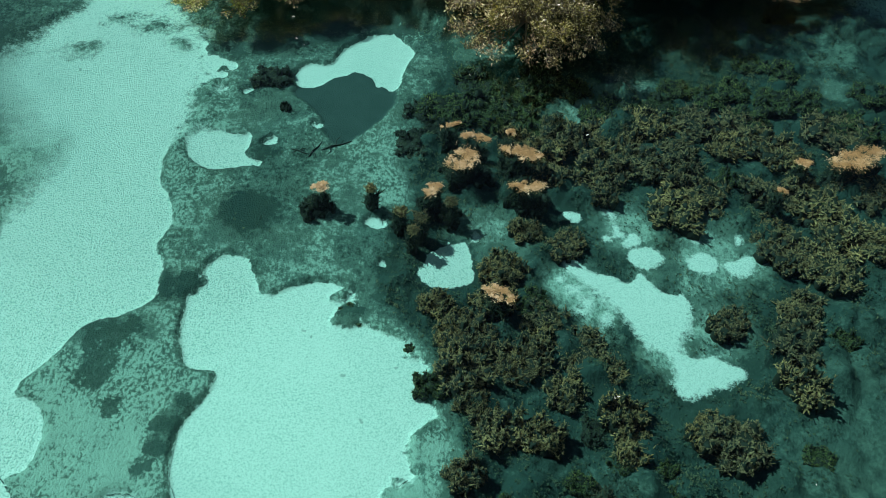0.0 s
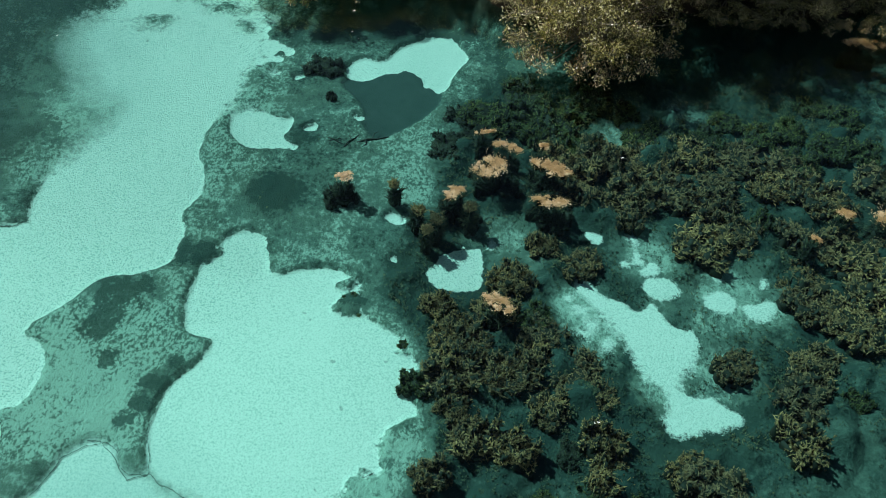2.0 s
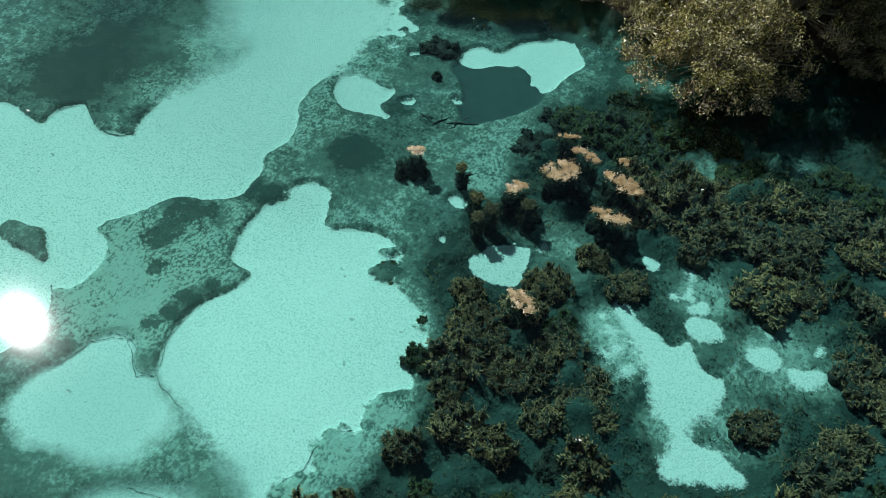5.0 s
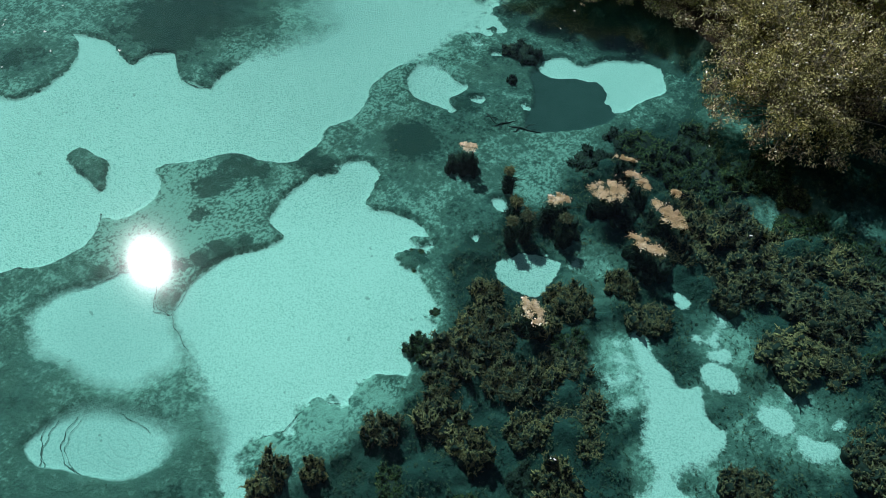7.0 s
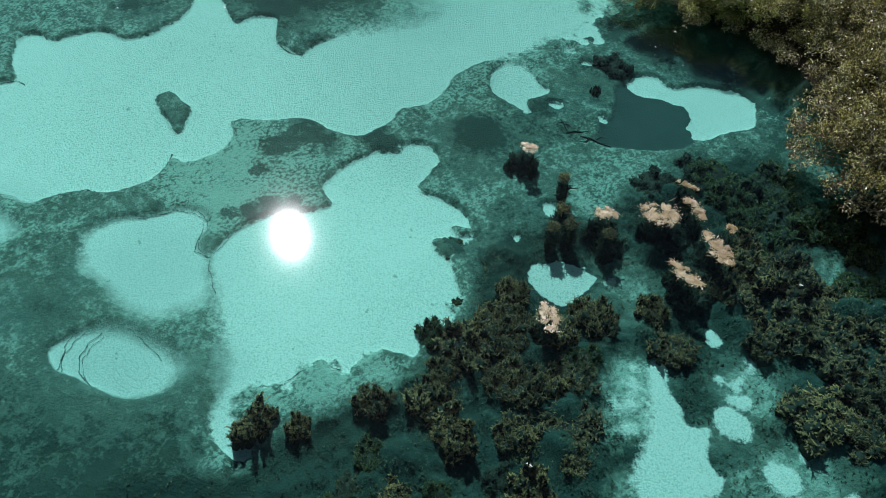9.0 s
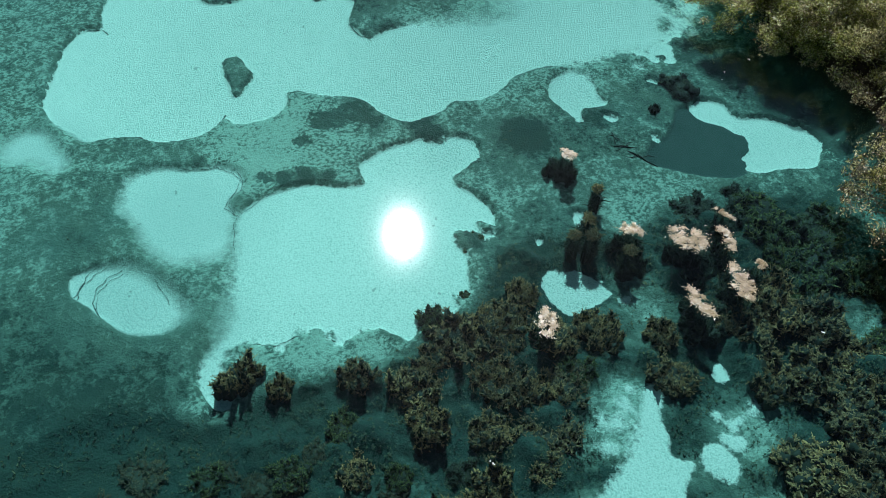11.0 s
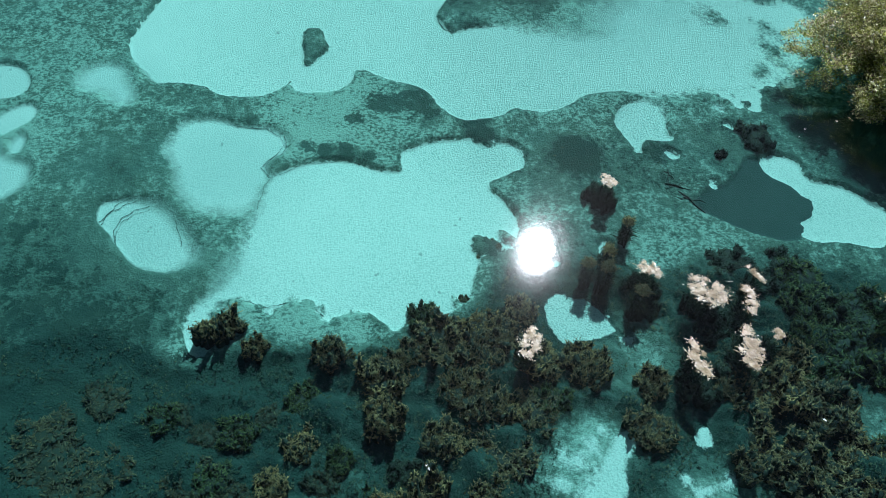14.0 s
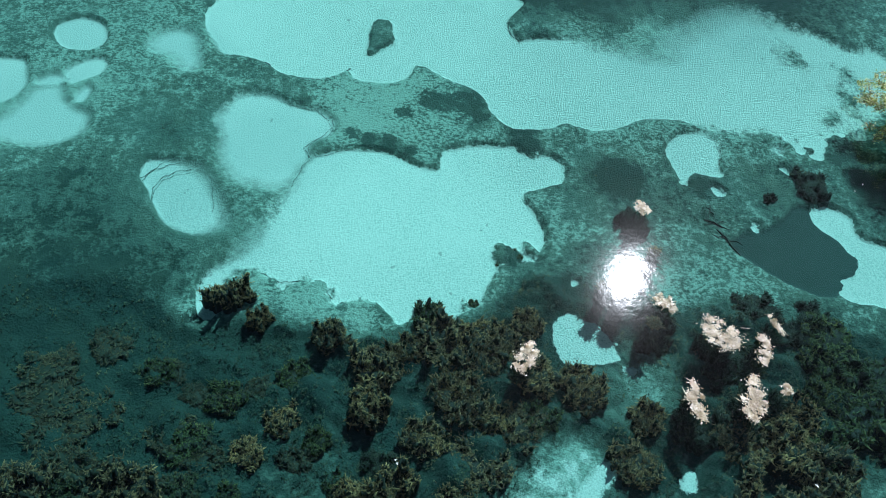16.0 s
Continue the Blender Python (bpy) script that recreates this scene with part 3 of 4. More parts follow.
# pale thinly grown ground among the weed: x, y, radius, amount
PALE_SPOTS = [(-5.7, 8.2, 1.6, 0.16), (-6.3, 6.9, 1.0, 0.15), (-4.9, 6.9, 0.6, 0.2), (6.2, 18.9, 0.8, 0.75), (4.4, 17.4, 0.75, 0.75), (5.2, 18.3, 0.5, 0.5), (8.2, 17.9, 0.4, 0.7), (12.0, 20.6, 1.0, 0.4), (11.8, 18.9, 0.5, 0.45), (14.3, 23.0, 1.0, 0.4), (5.3, 13.4, 0.8, 0.7), (4.2, 10.6, 0.5, 0.6), (3.6, 11.2, 0.5, 0.6), (6.75, 10.0, 0.5, 0.6), (1.5, 13.2, 0.6, 0.5), (2.2, 12.6, 0.7, 0.45), (6.9, 13.3, 0.6, 0.6), (6.7, 11.9, 0.6, 0.6), (8.1, 12.5, 0.5, 0.7), (-9.5, 14.9, 0.9, 0.45), (-5.0, 15.3, 1.1, 0.16), (-5.2, 17.0, 0.7, 0.1), (-6.3, 7.4, 1.3, 0.52), (-5.4, 7.2, 0.8, 0.5), (-6.0, 9.2, 0.9, 0.36), (-9.4, 13.0, 0.8, 0.2), (-5.3, 13.6, 0.7, 0.15), (-5.9, -0.3, 1.2, 0.4), (-7.8, 2.1, 0.7, 0.45), (-5.0, -1.3, 0.8, 0.4), (-6.9, 8.4, 0.5, 0.25), (-5.4, 6.6, 0.4, 0.4), (-8.0, 1.0, 1.5, 0.1),
              (3.8, 11.6, 0.7, 0.85), (4.3, 11.1, 0.6, 0.8), (5.7, 9.9, 0.6, 0.75), (2.0, 13.2, 0.6, 0.6), (7.2, 12.6, 1.0, 0.75), (6.9, 10.6, 0.7, 0.7), (0.3, 6.3, 0.6, 0.34), (0.1, 5.2, 0.5, 0.34), (0.75, 7.4, 0.4, 0.3),
              (0.45, 7.4, 0.45, 0.15), (-1.6, 12.6, 1.0, 0.15), (9.2, 7.3, 1.6, 0.2), (10.5, 8.5, 1.6, 0.2), (0.7, 4.2, 0.55, 0.6), (-1.0, 15.3, 1.0, 0.2), (-0.6, 14.4, 0.8, 0.28), (5.5, 12.0, 0.4, 0.5),
              (4.2, 6.2, 1.0, 0.25), (-4.78, 6.88, 0.5, 0.33), (-1.6, 14.6, 0.8, 0.2), (3.4, 3.6, 0.7, 0.25), (-0.4, 20.4, 0.5, 0.4)]
# ground more thickly grown than the rest: x, y, radius, amount
GROWN_SPOTS = [(-13.5, 16.5, 3.0, 1.0), (-12.6, 20.0, 2.4, 1.0), (-2.6, 14.3, 2.2, 1.0), (-3.6, 17.3, 1.2, 1.0), (-0.6, 12.6, 1.2, 1.0), (-7.8, 4.9, 1.6, 0.5), (-4.6, 3.0, 1.6, 0.7), (-1.2, 2.0, 2.2, 0.8), (3.0, 3.0, 3.0, 1.0), (6.0, 4.6, 2.4, 0.8)]
# bare silt in deeper water: x, y, radius, amount
DEEP_SPOTS = [(9.6, 8.2, 1.9, 0.9), (8.0, 7.7, 0.9, 0.8), (10.4, 10.9, 0.7, 0.7), (7.2, 6.6, 1.2, 0.7), (11.6, 9.6, 1.4, 0.8)]
WEED_REGION = [(1.0, 3.6), (1.0, 5.0), (0.8, 5.8), (1.0, 6.8), (1.1, 7.6), (1.0, 8.4), (0.8, 9.6), (0.0, 10.5), (-0.6, 11.4), (-0.3, 12.2), (-0.3, 13.0), (0.2, 14.0), (-0.2, 15.3), (0.4, 16.6), (0.7, 18.6), (3.0, 19.6),
               (7.0, 21.5), (15.0, 24.0), (19.0, 12.0), (16.0, 2.0), (8.0, -4.0), (3.0, -4.0), (0.6, -0.6), (0.0, 2.4)]
SHORE = [(-60, 27), (-14, 25.5), (-8, 23.6), (-6.0, 22.2), (-4.6, 21.3), (-3, 21.2), (-1, 21.3), (0.5, 20.8), (1.6, 20.4), (3.0, 20.3), (5.0, 21.2), (7.0, 22.4), (10.0, 22.4), (14.0, 25.5), (60, 30)]
SAND_Z, BANK_Z = -0.87, -0.76


def axis(low, high, step, reach):
    """Even steps in the middle, ever wider ones out to the reach."""
    core = np.arange(low, high + step / 2, step)
    tail = [step]
    while sum(tail) < reach:
        tail.append(tail[-1] * 1.35)
    tail = np.cumsum(tail)
    return np.concatenate([(core[0] - tail)[::-1], core, core[-1] + tail])


def canopy(x, y):
    """Billows of grown-over weed."""
    out = []
    for px, py, n in zip(x.ravel(), y.ravel(), fbm(x, y, 0.45, 3, 21.0).ravel()):
        near = noise.voronoi((px * 1.15 + 0.25 * n, py * 1.15 - 0.2 * n, 4.0))[0][0]
        small = noise.voronoi((px * 3.1, py * 3.1, 9.0))[0][0]
        out.append(max(0.0, 0.95 - near * 1.3) * max(0.0, 0.6 + 1.2 * n) * 0.85 + max(0.0, 0.22 - 0.3 * small))
    return np.array(out).reshape(x.shape)


def bed_fields(x, y):
    """Sand distance, edge width, darkness of algae with painted shade, mud, land and height, over arrays of places."""
    warp = 0.055 * fbm(x, y, 1.6, 3, 7.0)
    sand = np.full(x.shape, -9.0)
    soft = np.full(x.shape, 0.05)
    for outline, width in POOLS:
        d = inside(x, y, outline)
        soft = np.where(d > sand, width, soft)
        sand = np.maximum(sand, d)
    for cx, cy, r in SMALL_SAND:
        a = np.arctan2(y - cy, x - cx)
        d = r * (1 + 0.25 * np.sin(2 * a + 7 * cx) + 0.15 * np.sin(3 * a + 5 * cy)) - np.hypot(x - cx, y - cy)
        soft = np.where(d > sand, 0.12 if cx > 1 else 0.03, soft)
        sand = np.maximum(sand, d)
    sand = sand + warp
    sand = np.minimum(sand, -inside(x, y, ISLAND))
    rag = 0.45 * fbm(x, y, 3.4, 4, 2.0)
    for cx, cy, a, b, turn in ISLANDS:
        u, v = (x - cx) * math.cos(turn) + (y - cy) * math.sin(turn), (y - cy) * math.cos(turn) - (x - cx) * math.sin(turn)
        sand = np.minimum(sand, (np.hypot(u / a, v / b) - 1) * min(a, b) + warp * 0.6 + rag * min(a, 0.5))
    for cx, cy, r, width in SOFT_EDGES:
        f = np.clip(1.6 - np.hypot(x - cx, y - cy) / r, 0, 1)
        soft = soft * (1 - f) + np.maximum(soft, width) * f
    weed = np.clip(inside(x, y, WEED_REGION) / 0.5 + 0.5 + 4 * warp, 0, 1)
    dark = 0.36 + 0.58 * weed + blobs(x, y, ALGAE_AND_SHADE_SPOTS) * (0.45 + 0.15 * weed) - blobs(x, y, PALE_SPOTS)
    # crisp pool edges get a dark rim, for the thin shadow of their banks
    dark = dark + 0.25 * blobs(x, y, GROWN_SPOTS) + 0.24 * np.clip(1 - np.abs(sand + 0.06) / 0.06, 0, 1) * np.clip((0.06 - soft) / 0.02, 0, 1)
    dark = np.clip(dark, 0, 1.1)
    mud = inside(x, y, BANK_MUD)
    sx, sy = zip(*SHORE)
    shore = y - np.interp(x, sx, sy) + 5 * warp
    land = np.clip(shore / 0.3 + 0.3, 0, 1)
    lift = np.clip(0.15 - sand / (0.08 + 1.6 * np.maximum(soft - 0.05, 0)), 0, 1)
    z = SAND_Z + (BANK_Z - SAND_Z) * lift * lift * (3 - 2 * lift)
    z = z + 0.5 * warp * lift - 0.14 * weed * lift
    z = z + canopy(x, y) * weed * lift * np.clip(dark - 0.25, 0, 0.6) * np.clip(-sand / 0.35, 0, 1) * np.interp(y, (2.0, 6.0), (0.45, 1.0))
    z = np.where(mud > 0, np.minimum(z, SAND_Z + 0.03), z)
    z = z + np.clip(shore / 1.2 + 0.4, 0, 1) * 1.1 + np.clip(shore - 0.7, 0, 4) * 0.12
    return sand, soft, dark, mud, land, weed, z


def ground():
    xs, ys = axis(-15.0, 15.5, 0.075, 260.0), axis(-4.0, 24.0, 0.075, 260.0)
    x, y = np.meshgrid(xs, ys)
    fields = bed_fields(x, y)
    n, m = len(xs), len(ys)
    i = (np.arange(m - 1)[:, None] * n + np.arange(n - 1)[None]).ravel()
    faces = np.stack([i, i + 1, i + n + 1, i + n], 1)
    me = mesh("ground", np.stack([x.ravel(), y.ravel(), fields[6].ravel()], 1), faces, BED, True)
    for name, values in zip(("sand", "soft", "dark", "mud", "land"), fields):
        me.attributes.new(name, "FLOAT", "POINT").data.foreach_set("value", values.ravel().astype(np.float32))
    # where the painted shimmer of the sand is stronger
    shimmer_grain = blobs(x, y, [(-7.5, 14.0, 4.5, 1.0), (-9.0, 18.0, 3.5, 1.0), (-9.5, 8.0, 3.5, 0.6), (0.9, 12.0, 1.0, 0.45), (-4.0, 11.3, 0.9, 0.7)])
    me.attributes.new("shimmer_grain", "FLOAT", "POINT").data.foreach_set("value", shimmer_grain.ravel().astype(np.float32))
    washed = blobs(x, y, [(-4.3, 4.9, 1.6, 1.0), (-2.6, 3.2, 1.3, 1.0), (-5.2, -0.6, 1.8, 1.0), (-7.8, 2.1, 1.2, 1.0), (-8.1, -0.5, 1.0, 0.8), (-1.3, 4.6, 0.8, 0.9), (-4.9, 2.0, 1.5, 0.5), (-9.5, 15.4, 1.7, 0.85), (-10.2, 17.4, 1.4, 0.85)] + DEEP_SPOTS)
    me.attributes.new("washed", "FLOAT", "POINT").data.foreach_set("value", washed.ravel().astype(np.float32))
    me.attributes.new("weed", "FLOAT", "POINT").data.foreach_set("value", fields[5].ravel().astype(np.float32))
    mats = blobs(x, y, ALGAE_AND_SHADE_SPOTS) * (1 - fields[5])
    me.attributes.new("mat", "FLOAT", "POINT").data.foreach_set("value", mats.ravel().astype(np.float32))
    veil = 0.60 - 0.40 * blobs(x, y, DEEP_SPOTS) / 0.9
    me.attributes.new("veil", "FLOAT", "POINT").data.foreach_set("value", veil.ravel().astype(np.float32))
    rings = blobs(x, y, [(-2.3, 3.5, 0.9, 0.25)])
    me.attributes.new("rings", "FLOAT", "POINT").data.foreach_set("value", rings.ravel().astype(np.float32))
    tagged(new("ground", me), "white sand pools in a bed of dark green algae", "lake bed", kind="structure")


def water():
    xs, ys = axis(-15.0, 15.0, 0.5, 260.0), axis(-4.0, 24.0, 0.5, 260.0)
    x, y = np.meshgrid(xs, ys)
    n, m = len(xs), len(ys)
    i = (np.arange(m - 1)[:, None] * n + np.arange(n - 1)[None]).ravel()
    me = mesh("water", np.stack([x.ravel(), y.ravel(), np.zeros(x.size)], 1), np.stack([i, i + 1, i + n + 1, i + n], 1), WATER, True)
    wind = blobs(x, y, [(-0.6, 12.6, 1.6, 0.40), (0.3, 13.6, 1.8, 0.62), (2.0, 14.0, 2.5, 0.5)])
    me.attributes.new("wind", "FLOAT", "POINT").data.foreach_set("value", wind.ravel().astype(np.float32))
    tagged(new("water", me), "clear turquoise spring water with a smooth surface", "water", kind="structure")


ground()
water()


# ---- plants ----
def lump(rng, rx, ry, rz, rows=9, cols=14, rough=0.22):
    """A rugged dome, its foot at z = 0. Returns places, faces and a sample of surface points with their normals."""
    seed = rng.uniform(0, 90)
    verts, faces = [], []
    for i in range(rows + 1):
        up = math.pi / 2 * i / rows
        for j in range(cols):
            a = 2 * math.pi * j / cols
            d = Vector((math.cos(a) * math.cos(up), math.sin(a) * math.cos(up), math.sin(up)))
            s = 1 + rough * 2 * noise.fractal(d * 1.6 + Vector((seed, 0, 0)), 0.8, 2.0, 3)
            box = math.cos(up) ** -0.45 if i < rows else 1.0
            verts.append((d.x * rx * s * box, d.y * ry * s * box, d.z ** 0.7 * rz * s))
    for i in range(rows):
        for j in range(cols):
            a, b = i * cols + j, i * cols + (j + 1) % cols
            faces.append((a, b, b + cols, a + cols))
    return verts, faces


def weed_mesh(name, seed, rx, ry, rz, count, material, length=0.062, lobes=24, cap=9.0, leaf=0.022, thick=0.0135):
    """A mound of weed: a rugged mass of billows, coloured dark for shade, whose heads bristle with feathery plumes."""
    rng = np.random.default_rng(seed)
    cores, quads, corners, tones, faces_to = [], [], [], [], []
    spots = [(0.0, 0.0, 0.78, 0.72)]
    for i in range(lobes):
        a, r = rng.uniform(0, 6.283), rng.uniform(0.3, 0.9)
        spots.append((math.cos(a) * r, math.sin(a) * r, rng.uniform(0.13, 0.30), rng.uniform(0.5, 1.1) * (1.12 - 0.25 * r)))
    total = sum(s * s for _, _, s, _ in spots)
    base = 0
    for cx, cy, s, up in spots:
        core, faces = lump(rng, rx * s * 0.85, ry * s * 0.85, rz * up * 0.8, 5, 9, 0.3)
        core = np.array(core)
        n = max(8, int(count * s * (s + 0.15) / total))
        row = np.concatenate([5 - 2.5 * np.sqrt(rng.uniform(0, 1, n)), rng.uniform(1, 3, n // 9)]).clip(0, 4.999)
        col = rng.uniform(0, 9, len(row))
        n, i, j, u, w = len(row), row.astype(int), col.astype(int), (row % 1)[:, None], (col % 1)[:, None]
        grid = core.reshape(6, 9, 3)
        on = (grid[i, j] * (1 - w) + grid[i, (j + 1) % 9] * w) * (1 - u) + (grid[i + 1, j] * (1 - w) + grid[i + 1, (j + 1) % 9] * w) * u
        roots = on + rng.normal(size=(n, 3)) * 0.015 + (cx * rx, cy * ry, -0.02)
        out = on / (rx * s, ry * s, rz * up * 1.6)
        ways = out * 0.75 + rng.normal(size=(n, 3)) * 0.38 + (0, 0, 0.3)
        span = rng.uniform(0.45, 1.25, n) * length
        c, v, f = fingers(rng, roots, ways, span, thick)
        feathers, tint = shoots(rng, roots, ways, span * 1.15, 13, leaf, leaf * 0.42)
        face = unit(np.repeat(unit(out) + unit(ways) * 0.6, 13, 0) + rng.normal(size=(13 * n, 3)) * 0.35)
        corners += [c, feathers]
        shade = rng.uniform(-0.22, 0.14)
        tones += [np.clip(v + shade, 0, 1), np.clip(tint * 0.85 + shade, 0, 1)]
        faces_to += [f, face]
        cores.append(core + (cx * rx, cy * ry, 0))
        quads += [tuple(v + base for v in f) for f in faces]
        base += len(core)
    corners, cores = np.concatenate(corners), np.concatenate(cores)
    corners[:, :, 2] = np.clip(corners[:, :, 2], 0, cap)
    cores[:, 2] = np.clip(cores[:, 2], 0, cap - 0.02)
    return leaf_mesh(name, corners, np.concatenate(tones), material, (cores, quads), WEED_CORE_SHADE if material is not WEED_LOW else WEED_DARK, np.concatenate(faces_to))


WEED_LABELS = {"WEED_LOW": "low dull brown cushion of weed on the bed", "WEED": "brown feathery water weed growing in a mound under water", "WEED_GREEN": "olive green feathery water weed mound under water",
               "WEED_DARK": "blackish green water weed bush standing on the bed"}
SHAPES = []
for s in range(8):
    SHAPES.append(weed_mesh("mound", 10 + s, 0.55, 0.40 + 0.03 * s, 0.55 if s % 2 else 0.8, 680, WEED))
GREENS = [weed_mesh("green_mound", 30 + s, 0.55, 0.48, 0.5, 600, WEED_GREEN) for s in range(5)]
LOWS = [weed_mesh("cushion", 50 + s, 0.55, 0.5, 0.5, 460, WEED_LOW, 0.07) for s in range(3)]
DARKS = [weed_mesh("dark_mound", 40 + s, 0.5, 0.48, 0.7, 520, WEED_DARK) for s in range(3)]


def weed_clump(me, x, y, size, tall, turn, label, group="water weed mounds", foot=-0.90):
    high = max(v.co.z for v in me.vertices)
    ob = new("water_weed_mound", me)
    ob.matrix_basis = pose(x, y, foot, 0, 0, turn) @ Matrix.Diagonal((size, size, min(size * 1.1, tall * 0.55 / high), 1))
    return tagged(ob, label, "water weed", group)


# x, y, width over 1 m, height over 0.5 m
BIG_CLUMPS = [(0.38, 4.77, 0.95, 1.6), (0.89, 5.48, 0.55, 1.2), (1.25, 6.92, 0.81, 1.3), (1.29, 8.98, 1.18, 1.4), (2.15, 7.74, 1.2, 1.5), (2.85, 7.73, 0.87, 1.3),
    (1.04, 9.9, 0.87, 1), (1.15, 10.41, 0.76, 1), (2.26, 9.32, 0.78, 1.1), (1.95, 10.98, 1.01, 1.2), (2.13, 11.86, 0.86, 1), (4.43, 8.21, 0.93, 1.5),
    (3.73, 14.83, 1.19, 1.4), (3.36, 15.67, 1.22, 1.4), (3.92, 16.26, 1.33, 1.5), (3.12, 14.67, 0.88, 1.1), (2.82, 13.1, 0.86,
    1), (3.04, 6.18, 0.72, 0.6), (4.65, 1.94, 1.15, 1.5), (4.51, 3.68, 1.11, 1.4), (3.75, 5.66, 0.71, 0.6)]
BIG_CLUMPS_2 = [(2.93, 10.07, 0.83, 0.9), (2.72, 15.88, 1.02, 1.1), (1.81, 7.85, 0.86, 1.1), (4.58, 7.7, 0.99, 1.1), (6.6, 7.74, 1.37, 1.3), (6.11, 8.01, 0.8, 1),
    (1.49, 8.46, 0.76, 1.1), (8.32, 9.03, 1.15, 1.6), (1.64, 9.94, 1.08, 1.1), (2.57, 9.43, 1.07, 1.1), (8.5, 10.22, 1.26, 1.2), (0.68, 10.96, 0.82, 0.9),
    (2.3, 11.95, 0.9, 1), (7.13, 10.65, 0.87, 0.9), (4.89, 15.28, 1.24, 1.2), (5.79, 15.53, 1.4, 1.2), (4.68, 14.54, 1.08, 1), (6.54, 13.94, 1.49, 1.2),
    (7.34, 14.48, 1.11, 1.1), (8.93, 14.65, 1.29, 1.2), (9.9, 14.51, 1.45, 1.2), (10.38, 13.71, 1.58, 1.2)]
BIG_CLUMPS_3 = [(7.54, 17.07, 1.51, 1), (8.74, 16.93, 1.52, 1), (6.31, 16.99, 1.33, 1), (5.17, 16.34, 1.29, 1.1), (6.87, 15.83, 1.29, 1.1), (8.27, 16.16, 1.18, 1),
    (9.57, 16.01, 1.5, 1.1), (11.36, 17, 1.59, 1), (11.48, 14.92, 1.51, 1.1), (11.09, 13.23, 1.73, 1.1), (9.01, 12.63, 1.36, 1),
    (9.87, 12.34, 1.37, 1), (8.75, 13.35, 0.95, 0.9), (8.91, 11.19, 1.18, 0.9), (3.36, 8.84, 0.9, 0.8), (3.81, 9.82, 1.05, 0.7), (3.02, 10.63, 1.06, 0.8),
    (4.36, 9.43, 0.81, 0.7), (6.62, 15.21, 1.13, 1.1), (3.69, 12.73, 0.89, 0.8)]
BIG_CLUMPS += BIG_CLUMPS_2 + BIG_CLUMPS_3
FAR_CLUMPS = [(5.0, 17.25, 1.15, 0.8), (5.75, 17.75, 1.1, 0.8), (6.7, 17.6, 1.2, 0.9), (8.1, 18.1, 1.2, 0.9), (8.9, 18.6, 1.0, 0.8), (10.0, 18.1, 1.3, 0.9), (10.5, 19.4, 1.2, 0.8), (11.4, 17.3, 1.2, 0.8),
    (9.1, 17.4, 1.2, 0.8), (12.2, 17.2, 1.3, 0.9), (7.2, 18.5, 0.9, 0.7), (11.0, 18.2, 1.0, 0.8), (12.9, 18.6, 1.2, 0.8), (4.5, 18.2, 0.9, 0.8), (9.6, 19.7, 1.0, 0.7)]
GREEN_CLUMPS = [(-1.2, 10.72, 0.42, 0.25), (-0.95, 10.5, 0.36, 0.2), (0.16, 9.78, 0.26, 0.25), (-4.95, 11.25, 0.6, 0.2), (0.54, 8.87, 0.72, 0.8), (2.18, 3.73, 0.76, 0.6), (2.62, 5.07, 0.84, 0.6), (2.07, 6.28, 0.74, 0.6), (3.48, 6.84, 0.61, 0.6), (3.55, 4.61, 0.93, 0.5),
    (2.87, 11.04, 0.84, 0.8), (5.22, 7.19, 0.5, 1.1), (4.3, 7.21, 0.49, 1), (5.42, 6.74, 0.55, 1.1), (7.97, 14.97, 0.71, 1.6), (1.83, 18.07, 1.63, 1.2),
    (2.73, 17.48, 1.6, 1.1), (3.56, 18.5, 1.36, 1), (0.77, 17.18, 1.29, 0.9), (1.51, 16.95, 1.14, 1.1), (3.41, 16.44, 1.13, 1.1), (2.24, 16.57, 0.85,
    1.1), (9.7, 10.34, 0.65, 0.8), (8.33, 7.54, 0.71, 0.5), (4.49, 4.62, 0.7, 0.5), (4.57, 5.4, 0.6, 0.45), (4.6, 2.6, 0.6, 0.9), (10.05, 14.3, 0.75, 1.5)]
DARK_CLUMPS = [(0.01, 15.86, 1.1, 1), (0.24, 17.03, 1, 1), (1.2, 15.09, 1.05, 1.1), (-3.76, 18.13, 1.14, 1.2), (-3.26, 16.99, 0.38, 0.9), (0.63, 16.31, 0.84, 0.9),
    (3.85, 7.98, 0.66, 0.7), (-2.12, 13.46, 0.89, 1.5), (0.55, 13.7, 0.7, 1.3), (1.0, 13.55, 0.6, 1.1), (1.05, 13.3, 0.45,
    0.7), (1.61, 14.8, 1.19, 1.5), (2.66, 15.06, 1.34, 1.5), (2.95, 13.96, 1.04, 1.4)]
LOW_CLUMPS = [(2.2, 1.7, 1.2, 0.35), (2.8, 1.8, 1.4, 0.4), (3.4, 2.2, 1.3, 0.4), (3.0, 2.7, 1.1, 0.35), (2.1, 3.9, 0.7, 0.4), (2.7, 5.1, 0.6, 0.55),
    (3.4, 4.2, 1.0, 0.4), (2.4, 5.6, 0.6, 0.4), (4.1, 2.6, 1.1, 0.7), (3.9, 4.9, 0.8, 0.45), (2.6, 4.5, 0.6, 0.3), (3.9, 6.5, 0.7, 0.5), (4.6, 4.4, 0.9, 0.5), (5.2, 5.6, 1.0, 0.5), (1.6, 2.6, 0.9, 0.3), (4.9, 2.9, 0.9, 0.5)]
rng = np.random.default_rng(5)
